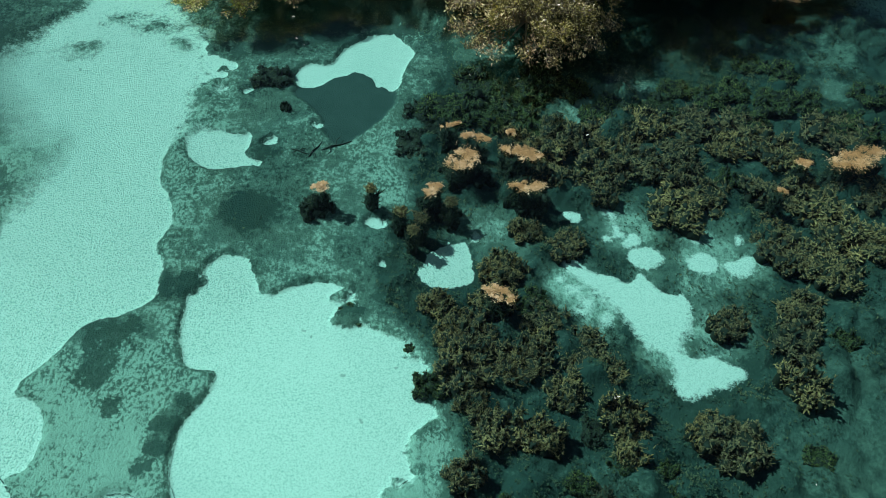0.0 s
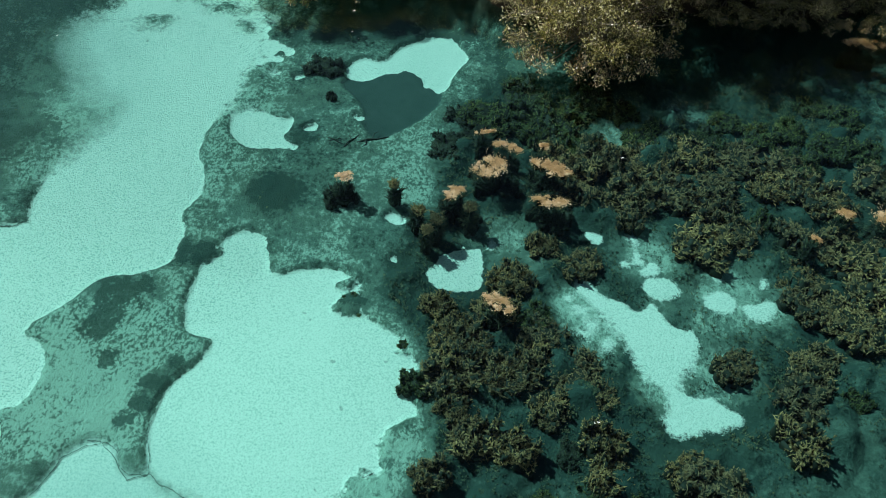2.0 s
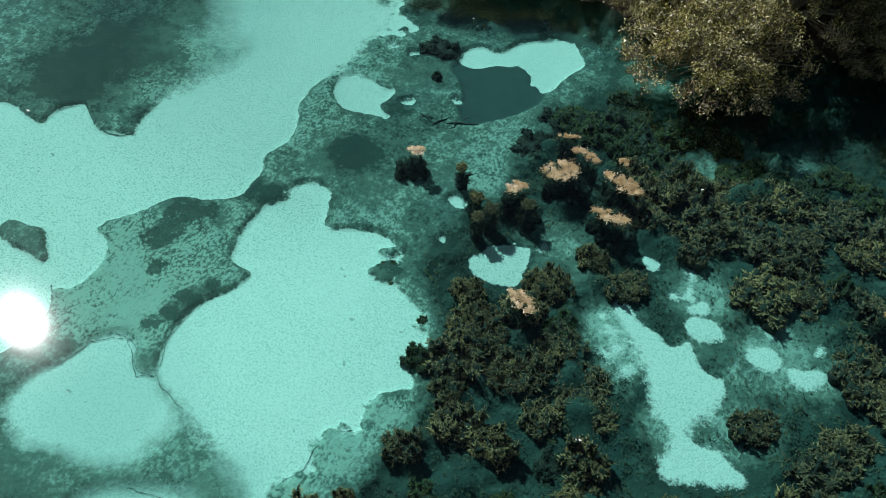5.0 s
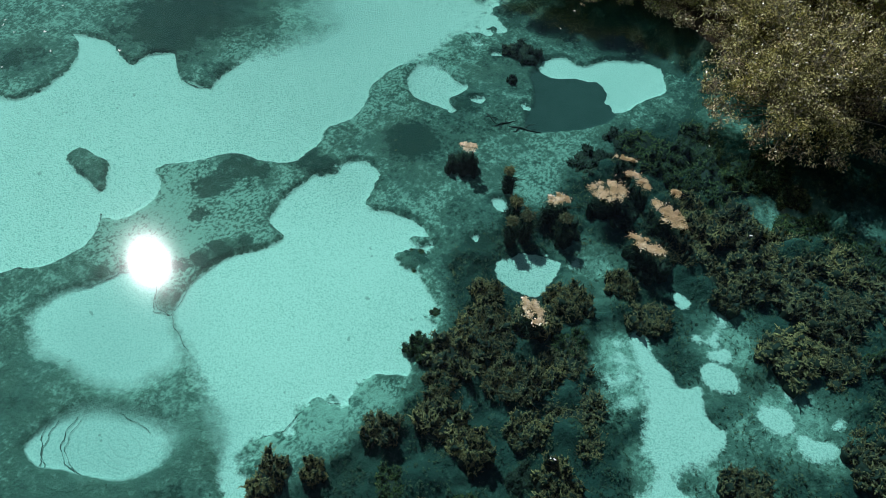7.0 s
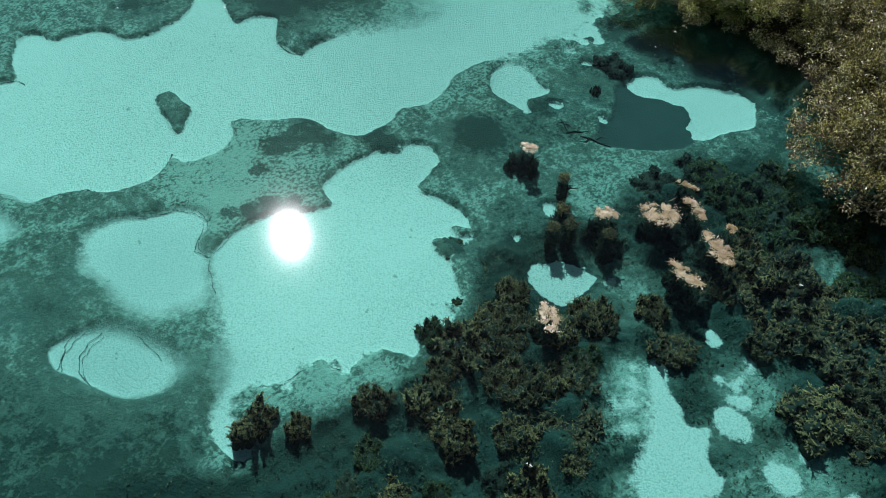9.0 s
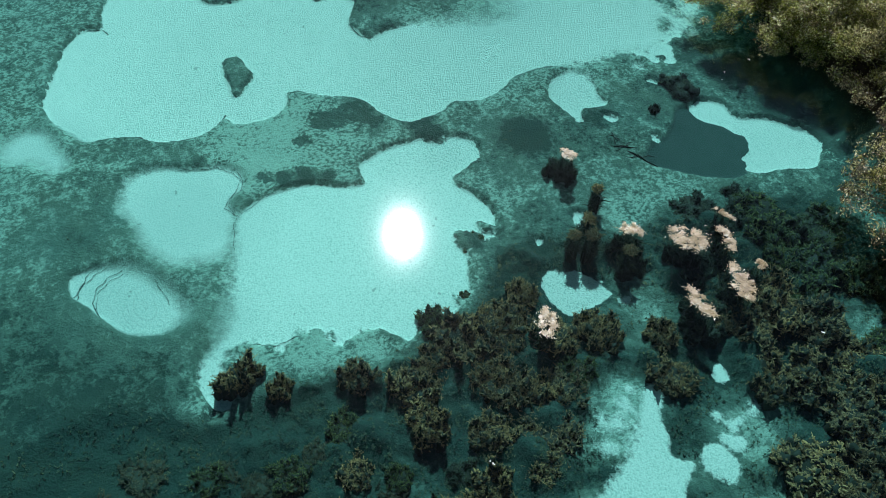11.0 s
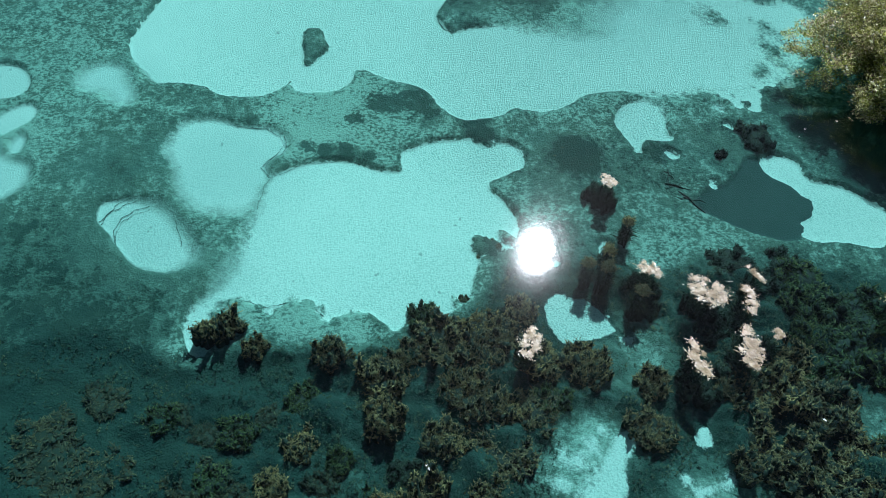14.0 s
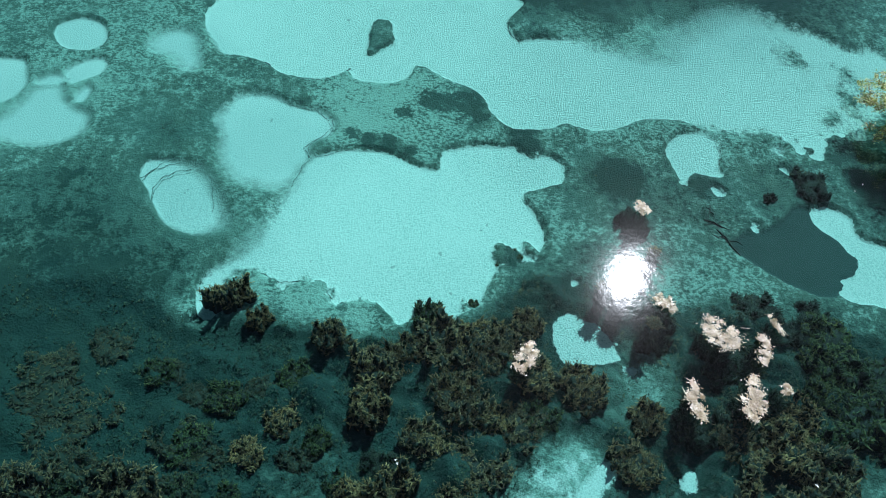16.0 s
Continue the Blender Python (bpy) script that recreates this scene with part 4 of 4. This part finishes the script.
for (shapes, key, spots) in ((SHAPES, "WEED", BIG_CLUMPS), (GREENS, "WEED_GREEN", GREEN_CLUMPS + FAR_CLUMPS), (DARKS, "WEED_DARK", DARK_CLUMPS), (LOWS, "WEED_LOW", LOW_CLUMPS)):
    for n, (x, y, size, tall) in enumerate(spots):
        weed_clump(shapes[2 * (n % (len(shapes) // 2)) + (tall < 1.15) if key == "WEED" else n % len(shapes)], x, y, size, tall * (0.75 if key == "WEED_DARK" else 1.0), rng.uniform(0, 360), WEED_LABELS[key])


def dry_mat_mesh(name, seed, rx, ry, count):
    """Dried stems and leaves matted together at the water's surface: torn tufts with loose stems at the rim."""
    rng = np.random.default_rng(seed)
    tufts = 8 + int(30 * (rx + ry))
    turn, far = rng.uniform(0, 6.283, tufts), np.sqrt(rng.uniform(0, 1.0, tufts))
    which = rng.integers(0, tufts, count)
    a, size = rng.uniform(0, 6.283, count), rng.uniform(0.10, 0.36, tufts)[which]
    r = np.abs(rng.normal(0, 0.62, count)) * size
    at = np.stack([np.cos(turn) * far * rx * 0.9, np.sin(turn) * far * ry * 0.9], 1)[which] + np.stack([np.cos(a), np.sin(a)], 1) * (r * math.sqrt(rx * ry) * 1.25)[:, None]
    lift = rng.uniform(0.0, 0.05, tufts)[which]
    c = np.column_stack([at, 0.010 + lift + rng.uniform(0, 0.03, count)])
    t = rng.normal(0.3, 0.9, count)
    way = np.stack([np.cos(t), np.sin(t), rng.normal(size=count) * 0.13], 1) * rng.uniform(0.012, 0.040, (count, 1))
    side = np.stack([-np.sin(t), np.cos(t), rng.normal(size=count) * 0.18], 1) * rng.uniform(0.004, 0.013, (count, 1))
    stray = (rng.uniform(0, 1, count) < 0.022)[:, None]
    spin = np.stack([np.cos(a), np.sin(a), np.zeros(count)], 1) + rng.normal(size=(count, 3)) * (0.5, 0.5, 0.08)
    way, side = np.where(stray, unit(spin) * rng.uniform(0.05, 0.13, (count, 1)), way), np.where(stray, side * 0.7, side)
    c = np.where(stray, c * (1.1, 1.1, 0.8), c)
    # stems low in the mat are toned darker, as shade in its gaps
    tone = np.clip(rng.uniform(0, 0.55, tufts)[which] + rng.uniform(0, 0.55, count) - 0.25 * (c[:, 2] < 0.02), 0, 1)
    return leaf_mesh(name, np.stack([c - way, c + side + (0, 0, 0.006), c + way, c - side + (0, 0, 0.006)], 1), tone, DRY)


def weed_column(x, y, along, across, turn, seed=1, dry=True, thick=1.05):
    """A column of weed that reaches the surface, with a dried mat on its head."""
    root = new("water_weed_column")
    root.matrix_basis = pose(x, y, -0.9, 0, 0, turn)
    tagged(root, "column of weed, coloured dark as if shaded, with a dried tan mat at the surface" if dry else "column of weed, coloured dark as if shaded, with a brown head at the surface", "water weed", "weed columns")
    # the dark weed colour stands for the column's shaded side
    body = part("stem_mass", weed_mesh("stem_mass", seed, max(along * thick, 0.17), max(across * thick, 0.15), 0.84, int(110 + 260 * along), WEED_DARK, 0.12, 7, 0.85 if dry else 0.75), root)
    if dry:
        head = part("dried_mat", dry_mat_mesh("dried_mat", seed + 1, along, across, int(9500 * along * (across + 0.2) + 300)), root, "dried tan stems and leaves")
    else:
        head = part("brown_head", weed_mesh("brown_head", seed + 1, along, across, 0.10, 120, WEED, 0.07, 6, 0.12), root, "brown feathery shoots")
    head.location = (0, 0, 0.9 if dry else 0.78)


for n, (x, y, along, across, turn, dry) in enumerate([
        (1.25, 14.60, 0.40, 0.34, 30, True), (1.63, 15.36, 0.40, 0.13, -8, True), (2.70, 14.92, 0.52, 0.22, -14, True), (2.47, 15.6, 0.13, 0.1, 0, True), (2.79, 13.84, 0.46, 0.15, 0, True),
        (1.99, 10.68, 0.36, 0.17, -26, True), (-2.06, 13.5, 0.26, 0.13, 25, True), (0.5, 13.55, 0.32, 0.14, 40, True), (0.3, 12.80, 0.21, 0.19, 0, False), (-0.16, 12.97, 0.17, 0.16, 0, False), (0.16, 12.42, 0.15, 0.14, 0, False),
        (-0.85, 13.62, 0.13, 0.12, 0, False), (0.98, 13.3, 0.17, 0.16, 30, False),
        (11.15, 15.27, 0.88, 0.30, 20, True), (9.7, 15.0, 0.24, 0.14, 0, True), (8.92, 14.03, 0.13, 0.09, 0, True), (1.0, 15.78, 0.28, 0.04, 20, True), (11.1, 21.95, 0.66, 0.17, 4, True)]):
    weed_column(x, y, along, across, turn, seed=60 + 2 * n, dry=dry, thick=1.05 if dry else 0.95)


def carpet():
    """Low weed over the bed, thick where the ground is dark."""
    rng = np.random.default_rng(11)
    x, y = rng.uniform(-14.0, 14.0, 190000), rng.uniform(-3.5, 22.0, 190000)
    weed = inside(x, y, WEED_REGION)
    near = (weed > -0.4) | (rng.uniform(0, 1, len(x)) < 0.25)
    x, y = x[near], y[near]
    sand, soft, dark, mud, land, weed, z = bed_fields(x, y)
    patch, fine = fbm(x, y, 0.8, 4, 3.0), fbm(x, y, 3.0, 2, 17.0)
    bare = blobs(x, y, DEEP_SPOTS)
    wanted = weed * (dark - 0.15) * (0.7 + 1.2 * patch + 1.3 * fine) * (1 - bare) * np.interp(y, (3.0, 6.0), (0.4, 1.0)) + (1 - weed) * (dark - 0.6) * 0.5
    keep = (sand < -0.07) & (mud < 0) & (land < 0.2) & (rng.uniform(0, 1, len(x)) < np.clip(wanted, 0, 1))
    x, y, z, patch, fine = x[keep], y[keep], z[keep], patch[keep], fine[keep]
    roots = np.stack([x, y, z - 0.02], 1)
    ways = rng.normal(size=roots.shape) * 0.5 + (0, 0, 1)
    lengths = rng.uniform(0.04, 0.12, len(x)) * np.clip(0.8 + 0.9 * patch + 0.6 * fine, 0.4, 1.8) * np.interp(y, (3.5, 6.5), (0.6, 1.0))
    corners, tones = shoots(rng, roots, ways, lengths, 7, 0.040, 0.012)
    tones = np.clip(tones * 0.5 + np.repeat(0.45 * fbm(x, y, 0.5, 3, 40.0) + 0.2 + 0.25 * fine, 7), 0, 1)
    face = unit(np.repeat(unit(ways) * 0.5 + (0, 0, 0.8), 7, 0) + rng.normal(size=(len(corners), 3)) * 0.22)
    tagged(new("low_water_weed", leaf_mesh("low_water_weed", corners, tones, CARPET, faced=face)), "low dark green weed covering the bed", "water weed", kind="stuff")


carpet()


# ---- shrubs on the bank ----
def tube(verts, faces, points, radii, sides=5):
    """A bent branch of round section."""
    start = len(verts)
    for i, (p, r) in enumerate(zip(points, radii)):
        way = np.array(points[min(i + 1, len(points) - 1)]) - np.array(points[max(i - 1, 0)])
        way = way / (np.linalg.norm(way) + 1e-9)
        side = np.cross(way, (0.3, 0.5, 0.81))
        side /= np.linalg.norm(side) + 1e-9
        other = np.cross(way, side)
        for j in range(sides):
            a = 6.2832 * j / sides
            verts.append(tuple(np.array(p) + (side * math.cos(a) + other * math.sin(a)) * r))
    for i in range(len(points) - 1):
        for j in range(sides):
            a, b = start + i * sides + j, start + i * sides + (j + 1) % sides
            faces.append((a, b, b + sides, a + sides))


def shrub_meshes(seed, reach, tall, leaves, leaf=None, withered=0.10, pale=(0.0, 0.22)):
    """Trunk with limbs, leaf crown and withered leaves of a dense shrub that hangs to the water."""
    rng = np.random.default_rng(seed)
    wood, wood_faces, spots = [], [], []
    limbs = int(26 * reach * reach)
    for i in range(limbs + 26):
        a, s = i * 2.39996 + rng.uniform(-0.3, 0.3), math.sqrt((i + 0.5) / limbs) * rng.uniform(0.86, 1.04)
        high = tall * (math.sqrt(max(0.02, 1 - min(s, 1.0) ** 2)) * rng.uniform(0.55, 1.02) + 0.08)
        bulge = 1 + 0.5 * noise.fractal((math.cos(a) * s * 1.6, math.sin(a) * s * 1.6, seed * 1.7), 0.7, 2.0, 3)
        high, s = high * min(1.2, max(0.6, bulge)), s * min(1.1, max(0.8, bulge))
        if i >= limbs:
            s, high = rng.uniform(0.88, 1.06), tall * rng.uniform(0.04, 0.2)
        tip = np.array((math.cos(a) * reach * s, math.sin(a) * reach * s, high))
        mid = tip * (0.55, 0.55, 0.75) + rng.normal(size=3) * 0.08
        tube(wood, wood_faces, [(0.06 * math.cos(a), 0.06 * math.sin(a), 0.0), mid * (0.5, 0.5, 0.6), mid, tip], (0.04, 0.026, 0.015, 0.007))
        spots.append((tip, rng.uniform(0.14, 0.24)))
        spots.append((mid * 0.45 + tip * 0.55, rng.uniform(0.18, 0.32)))
        for n in range(9):
            way = unit(rng.normal(size=3) + tip * 0.35 + (0, 0, 0.15)) * rng.uniform(0.16, 0.36)
            end = tip + way
            end[2] = max(end[2], 0.04)
            tube(wood, wood_faces, [tip, tip + way * 0.5 + rng.normal(size=3) * 0.05, end], (0.007, 0.006, 0.003), 3)
            spots.append((end, rng.uniform(0.09, 0.19)))
    places, sizes = np.array([p for p, _ in spots]), np.array([s for _, s in spots])
    share = sizes ** 1.6 * rng.uniform(0.4, 1.6, len(spots))
    which = rng.choice(len(spots), leaves, p=share / share.sum())
    centre, size = places[which], sizes[which]
    way = unit(rng.normal(size=(leaves, 3)) + unit(centre + (0, 0, 0.3)) * 0.5)
    c = centre + way * (size * rng.uniform(0.2, 1.1, leaves) ** 0.6)[:, None] * (1.1, 1.1, 0.8)
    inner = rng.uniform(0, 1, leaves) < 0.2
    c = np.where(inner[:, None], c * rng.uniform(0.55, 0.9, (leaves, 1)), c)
    c[:, 2] = np.maximum(c[:, 2], rng.uniform(0.02, 0.10, leaves))
    along = unit((rng.normal(size=(leaves, 3)) + way * 0.6) * (1, 1, 0.85)) * rng.uniform(0.026, 0.050, (leaves, 1))
    side = unit(np.cross(along, rng.normal(size=(leaves, 3)) * 0.62 + (0, 0, 1))) * rng.uniform(0.010, 0.018, (leaves, 1))
    corners = np.stack([c - along, c + side + (0, 0, 0.006), c + along, c - side + (0, 0, 0.006)], 1)
    # leaves deep in a cluster or inside the crown are darkened, as if shaded
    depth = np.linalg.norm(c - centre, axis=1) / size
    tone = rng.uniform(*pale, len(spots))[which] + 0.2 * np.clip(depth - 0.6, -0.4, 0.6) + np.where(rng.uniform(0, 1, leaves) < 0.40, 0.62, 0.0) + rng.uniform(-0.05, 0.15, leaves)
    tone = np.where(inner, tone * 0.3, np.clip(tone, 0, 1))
    brown = np.array([noise.noise((p[0] * 1.1, p[1] * 1.1, p[2] + seed)) for p, _ in spots])[which]
    old = rng.uniform(0, 1, leaves) - 0.4 * (brown > 0.36) < np.where(c[:, 2] < 0.14 * tall, 0.6, withered)
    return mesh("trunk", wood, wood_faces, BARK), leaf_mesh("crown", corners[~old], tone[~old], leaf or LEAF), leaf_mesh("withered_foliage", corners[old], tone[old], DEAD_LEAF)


def shrub(meshes, x, y, z, turn, size, tall, label):
    root = new("shrub")
    root.matrix_basis = pose(x, y, z, 0, 0, turn) @ Matrix.Diagonal((size, size, size * tall, 1))
    for name, me in zip(("trunk", "crown", "withered_foliage"), meshes):
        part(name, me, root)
    return tagged(root, label, "shrub", "shrubs on the bank")


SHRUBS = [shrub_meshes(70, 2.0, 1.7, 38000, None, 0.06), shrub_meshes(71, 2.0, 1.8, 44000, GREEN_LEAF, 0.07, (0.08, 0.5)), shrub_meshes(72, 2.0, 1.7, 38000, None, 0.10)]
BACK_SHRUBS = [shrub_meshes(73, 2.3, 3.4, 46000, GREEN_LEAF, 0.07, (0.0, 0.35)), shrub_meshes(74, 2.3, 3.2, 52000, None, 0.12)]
BANK_SHRUB = "spreading olive green shrub with withered leaves hanging over the water"
BACK_SHRUB = "dense dark shrub on the bank behind the water's edge"
for n, (x, y, z, size, tall, label) in enumerate([
        (3.15, 20.3, 0.0, 1.06, 1.15, BANK_SHRUB), (-5.15, 21.95, 0.0, 1.06, 0.75, BANK_SHRUB), (-0.8, 23.1, 0.1, 0.85, 1.1, BANK_SHRUB), (1.1, 22.6, 0.2, 0.85, 1.2, BANK_SHRUB),
        (-2.5, 22.9, 0.0, 0.9, 1.0, BANK_SHRUB), (-7.0, 23.6, 0.2, 0.95, 0.75, BANK_SHRUB), (12.4, 23.9, 0.0, 0.8, 0.9, BANK_SHRUB),
        (-3.75, 22.25, 0.0, 0.82, 1.1, BANK_SHRUB), (9.4, 23.5, 0.1, 0.7, 0.85, BANK_SHRUB),
        (4.6, 23.4, 0.3, 0.95, 1.8, BACK_SHRUB), (2.0, 24.9, 0.5, 1.1, 0.8, BACK_SHRUB), (-1.8, 25.6, 0.5, 1.2, 0.65, BACK_SHRUB), (-4.8, 25.2, 0.5, 1.2, 0.65, BACK_SHRUB),
        (7.2, 25.0, 0.4, 1.05, 1.2, BACK_SHRUB), (10.4, 25.8, 0.4, 1.1, 1.2, BACK_SHRUB), (4.8, 26.8, 0.6, 1.3, 1.3, BACK_SHRUB),
        (0.6, 28.2, 0.7, 1.5, 0.8, BACK_SHRUB), (-3.4, 28.8, 0.7, 1.5, 0.8, BACK_SHRUB), (-8.4, 27.0, 0.4, 1.3, 0.8, BACK_SHRUB), (13.0, 27.8, 0.5, 1.2, 1.0, BACK_SHRUB),
        (8.2, 28.4, 0.6, 1.4, 1.2, BACK_SHRUB), (7.2, 23.2, 0.1, 0.75, 0.85, BANK_SHRUB)]):
    kinds = SHRUBS if label is BANK_SHRUB else BACK_SHRUBS
    shrub(kinds[n % len(kinds)], x, y, z, n * 67.0 if n else 170.0, size, tall, label)


# ---- sunken branches ----
def sunken_branch(x, y, turn, size):
    verts, faces = [], []
    for pts, r in (([(-0.5, 0, 0.03), (-0.15, 0.05, 0.06), (0.2, 0.0, 0.05), (0.55, 0.06, 0.03)], (0.03, 0.028, 0.024, 0.012)),
                   ([(0.0, 0.03, 0.06), (0.1, 0.22, 0.08), (0.28, 0.34, 0.05)], (0.02, 0.016, 0.008)),
                   ([(-0.2, 0.04, 0.06), (-0.24, -0.16, 0.05), (-0.4, -0.24, 0.04)], (0.018, 0.013, 0.006))):
        tube(verts, faces, pts, r, 6)
    ob = new("sunken_branch", mesh("sunken_branch", verts, faces, SUNK, True))
    ob.matrix_basis = pose(x, y, -0.80, 0, 0, turn) @ Matrix.Diagonal((size, size, 1, 1))
    tagged(ob, "dark forked branch lying on the lake bed", "branch", "sunken branches")


for x, y, turn, size in ((-1.85, 15.65, 25, 0.8), (-2.35, 15.5, 60, 0.6), (-2.75, 15.4, -20, 0.45)):
    sunken_branch(x, y, turn, size)


# ---- dark strands along the edges of the pools ----
def strand(points, thick):
    """A crooked rope of algae lying on the bed."""
    rng = np.random.default_rng(len(points))
    pts = np.array(points, float)
    s = np.linspace(0, len(pts) - 1, 10 * len(pts))
    line = np.stack([np.interp(s, range(len(pts)), pts[:, 0]), np.interp(s, range(len(pts)), pts[:, 1])], 1) + rng.normal(size=(len(s), 2)) * 0.006 + 0.014 * np.stack([np.sin(s * 5.1), np.cos(s * 4.3)], 1)
    verts, faces = [], []
    tube(verts, faces, [(x, y, -0.85) for x, y in line], 0.45 * thick * rng.uniform(0.4, 1.5, len(s)), 5)
    tagged(new("algae_strand", mesh("algae_strand", verts, faces, STRAND)), "thin dark strand of algae along the edge of the sand", "algae", "algae strands")


for points, thick in (
        ([(-5.87, 5.11), (-5.69, 5.55), (-5.62, 5.98), (-5.33, 6.26), (-4.98, 6.45), (-4.68, 6.34), (-4.5, 6.03), (-4.25, 5.9)], 0.012),
        ([(-4.25, 5.9), (-3.91, 6.0), (-4.19, 6.65), (-4.35, 7.18)], 0.01),
        ([(-3.89, 5.98), (-3.62, 5.84), (-3.18, 5.71), (-2.96, 5.65)], 0.01),
        ([(-8.8, 2.62), (-7.96, 2.95), (-7.64, 3.34)], 0.03),
        ([(-7.61, 3.35), (-7.53, 4.02), (-7.35, 4.56), (-7.0, 4.82), (-6.86, 5.28), (-6.78, 5.87), (-6.98, 6.36), (-7.32, 6.7)], 0.036),
        ([(-9.76, 10.96), (-9.13, 11.1), (-8.97, 11.4)], 0.026),
        ([(-4.48, 14.71), (-3.62, 14.77), (-3.08, 15.16), (-2.86, 15.8)], 0.014),
        ([(-0.35, 4.94), (-0.35, 5.41), (-0.17, 5.73), (-0.24, 6.07), (-0.17, 6.49), (0.2, 6.88)], 0.016),
        ([(-3.68, 2.37), (-3.59, 2.24), (-3.36, 2.1), (-3.18, 2.05)], 0.01),
        ([(-3.66, 2.84), (-3.44, 2.58), (-3.22, 2.42), (-2.9, 2.28)], 0.014),
        ([(-3.54, 3.0), (-3.42, 2.74), (-3.28, 2.52), (-2.99, 2.22)], 0.014),
        ([(-3.34, 3.29), (-3.24, 2.98), (-3.07, 2.75), (-2.72, 2.56), (-2.24, 2.65)], 0.014),
        ([(-3.24, 3.3), (-3.12, 2.97), (-2.96, 2.76), (-2.66, 2.62), (-2.3, 2.64)], 0.01),
        ([(-2.84, 3.87), (-2.43, 3.96), (-2.04, 4.02)], 0.01),
        ([(-12.17, 4.17), (-12.05, 4.56), (-11.78, 4.69)], 0.02),
        ([(-5.85, 6.1), (-5.44, 6.37), (-5.03, 6.45), (-4.62, 6.13), (-4.26, 5.8), (-3.93, 5.98)], 0.012)):
    strand(points, thick)


# ---- white petals and bits of leaf afloat ----
PETAL = bark_material("white_petal", (0.84, 0.84, 0.80), (0.95, 0.95, 0.92))


def floating_bits(x, y, turn, size):
    """Curled pale leaflets lying star-wise on the water."""
    verts, faces = [], []
    for i in range(5):
        a = i * 1.2566 + 0.2 * math.sin(3.0 * i + turn)
        r = size * (0.7 + 0.3 * math.cos(2.1 * i + turn))
        k = len(verts)
        for s, w, z in ((0.05, 0.10, 0.006), (0.55, 0.30, 0.014), (1.0, 0.05, 0.024)):
            for side in (-1, 1):
                verts.append((math.cos(a) * r * s - math.sin(a) * r * w * side, math.sin(a) * r * s + math.cos(a) * r * w * side, z))
        faces += [(k, k + 2, k + 3, k + 1), (k + 2, k + 4, k + 5, k + 3)]
    ob = new("floating_petals", mesh("floating_petals", verts, faces, PETAL))
    ob.matrix_basis = pose(x, y, 0.002, 0, 0, math.degrees(turn))
    tagged(ob, "small white star of petals floating on the water", "flower", "floating petals")


for n, (x, y) in enumerate([(-13.54, 10.21), (-14.06, 8.81), (-13.91, 8.65), (-12.9, 9.23), (-13.44, 8.67), (-12.41, 7.68), (-12.1, 8.86), (-10.89, 10.08), (-10.6, 16.79), (-9.19, 18.91), (-3.14, 18.89), (-3.33, 19.84), (-2.91, 18.63), (4.17, 8.29), (4.24, 8.32), (4.38, 15.66), (7.7, 6.62)]):
    floating_bits(x, y, 1.7 * n, (0.040 if x < -10 else 0.022) + 0.008 * (n % 4))
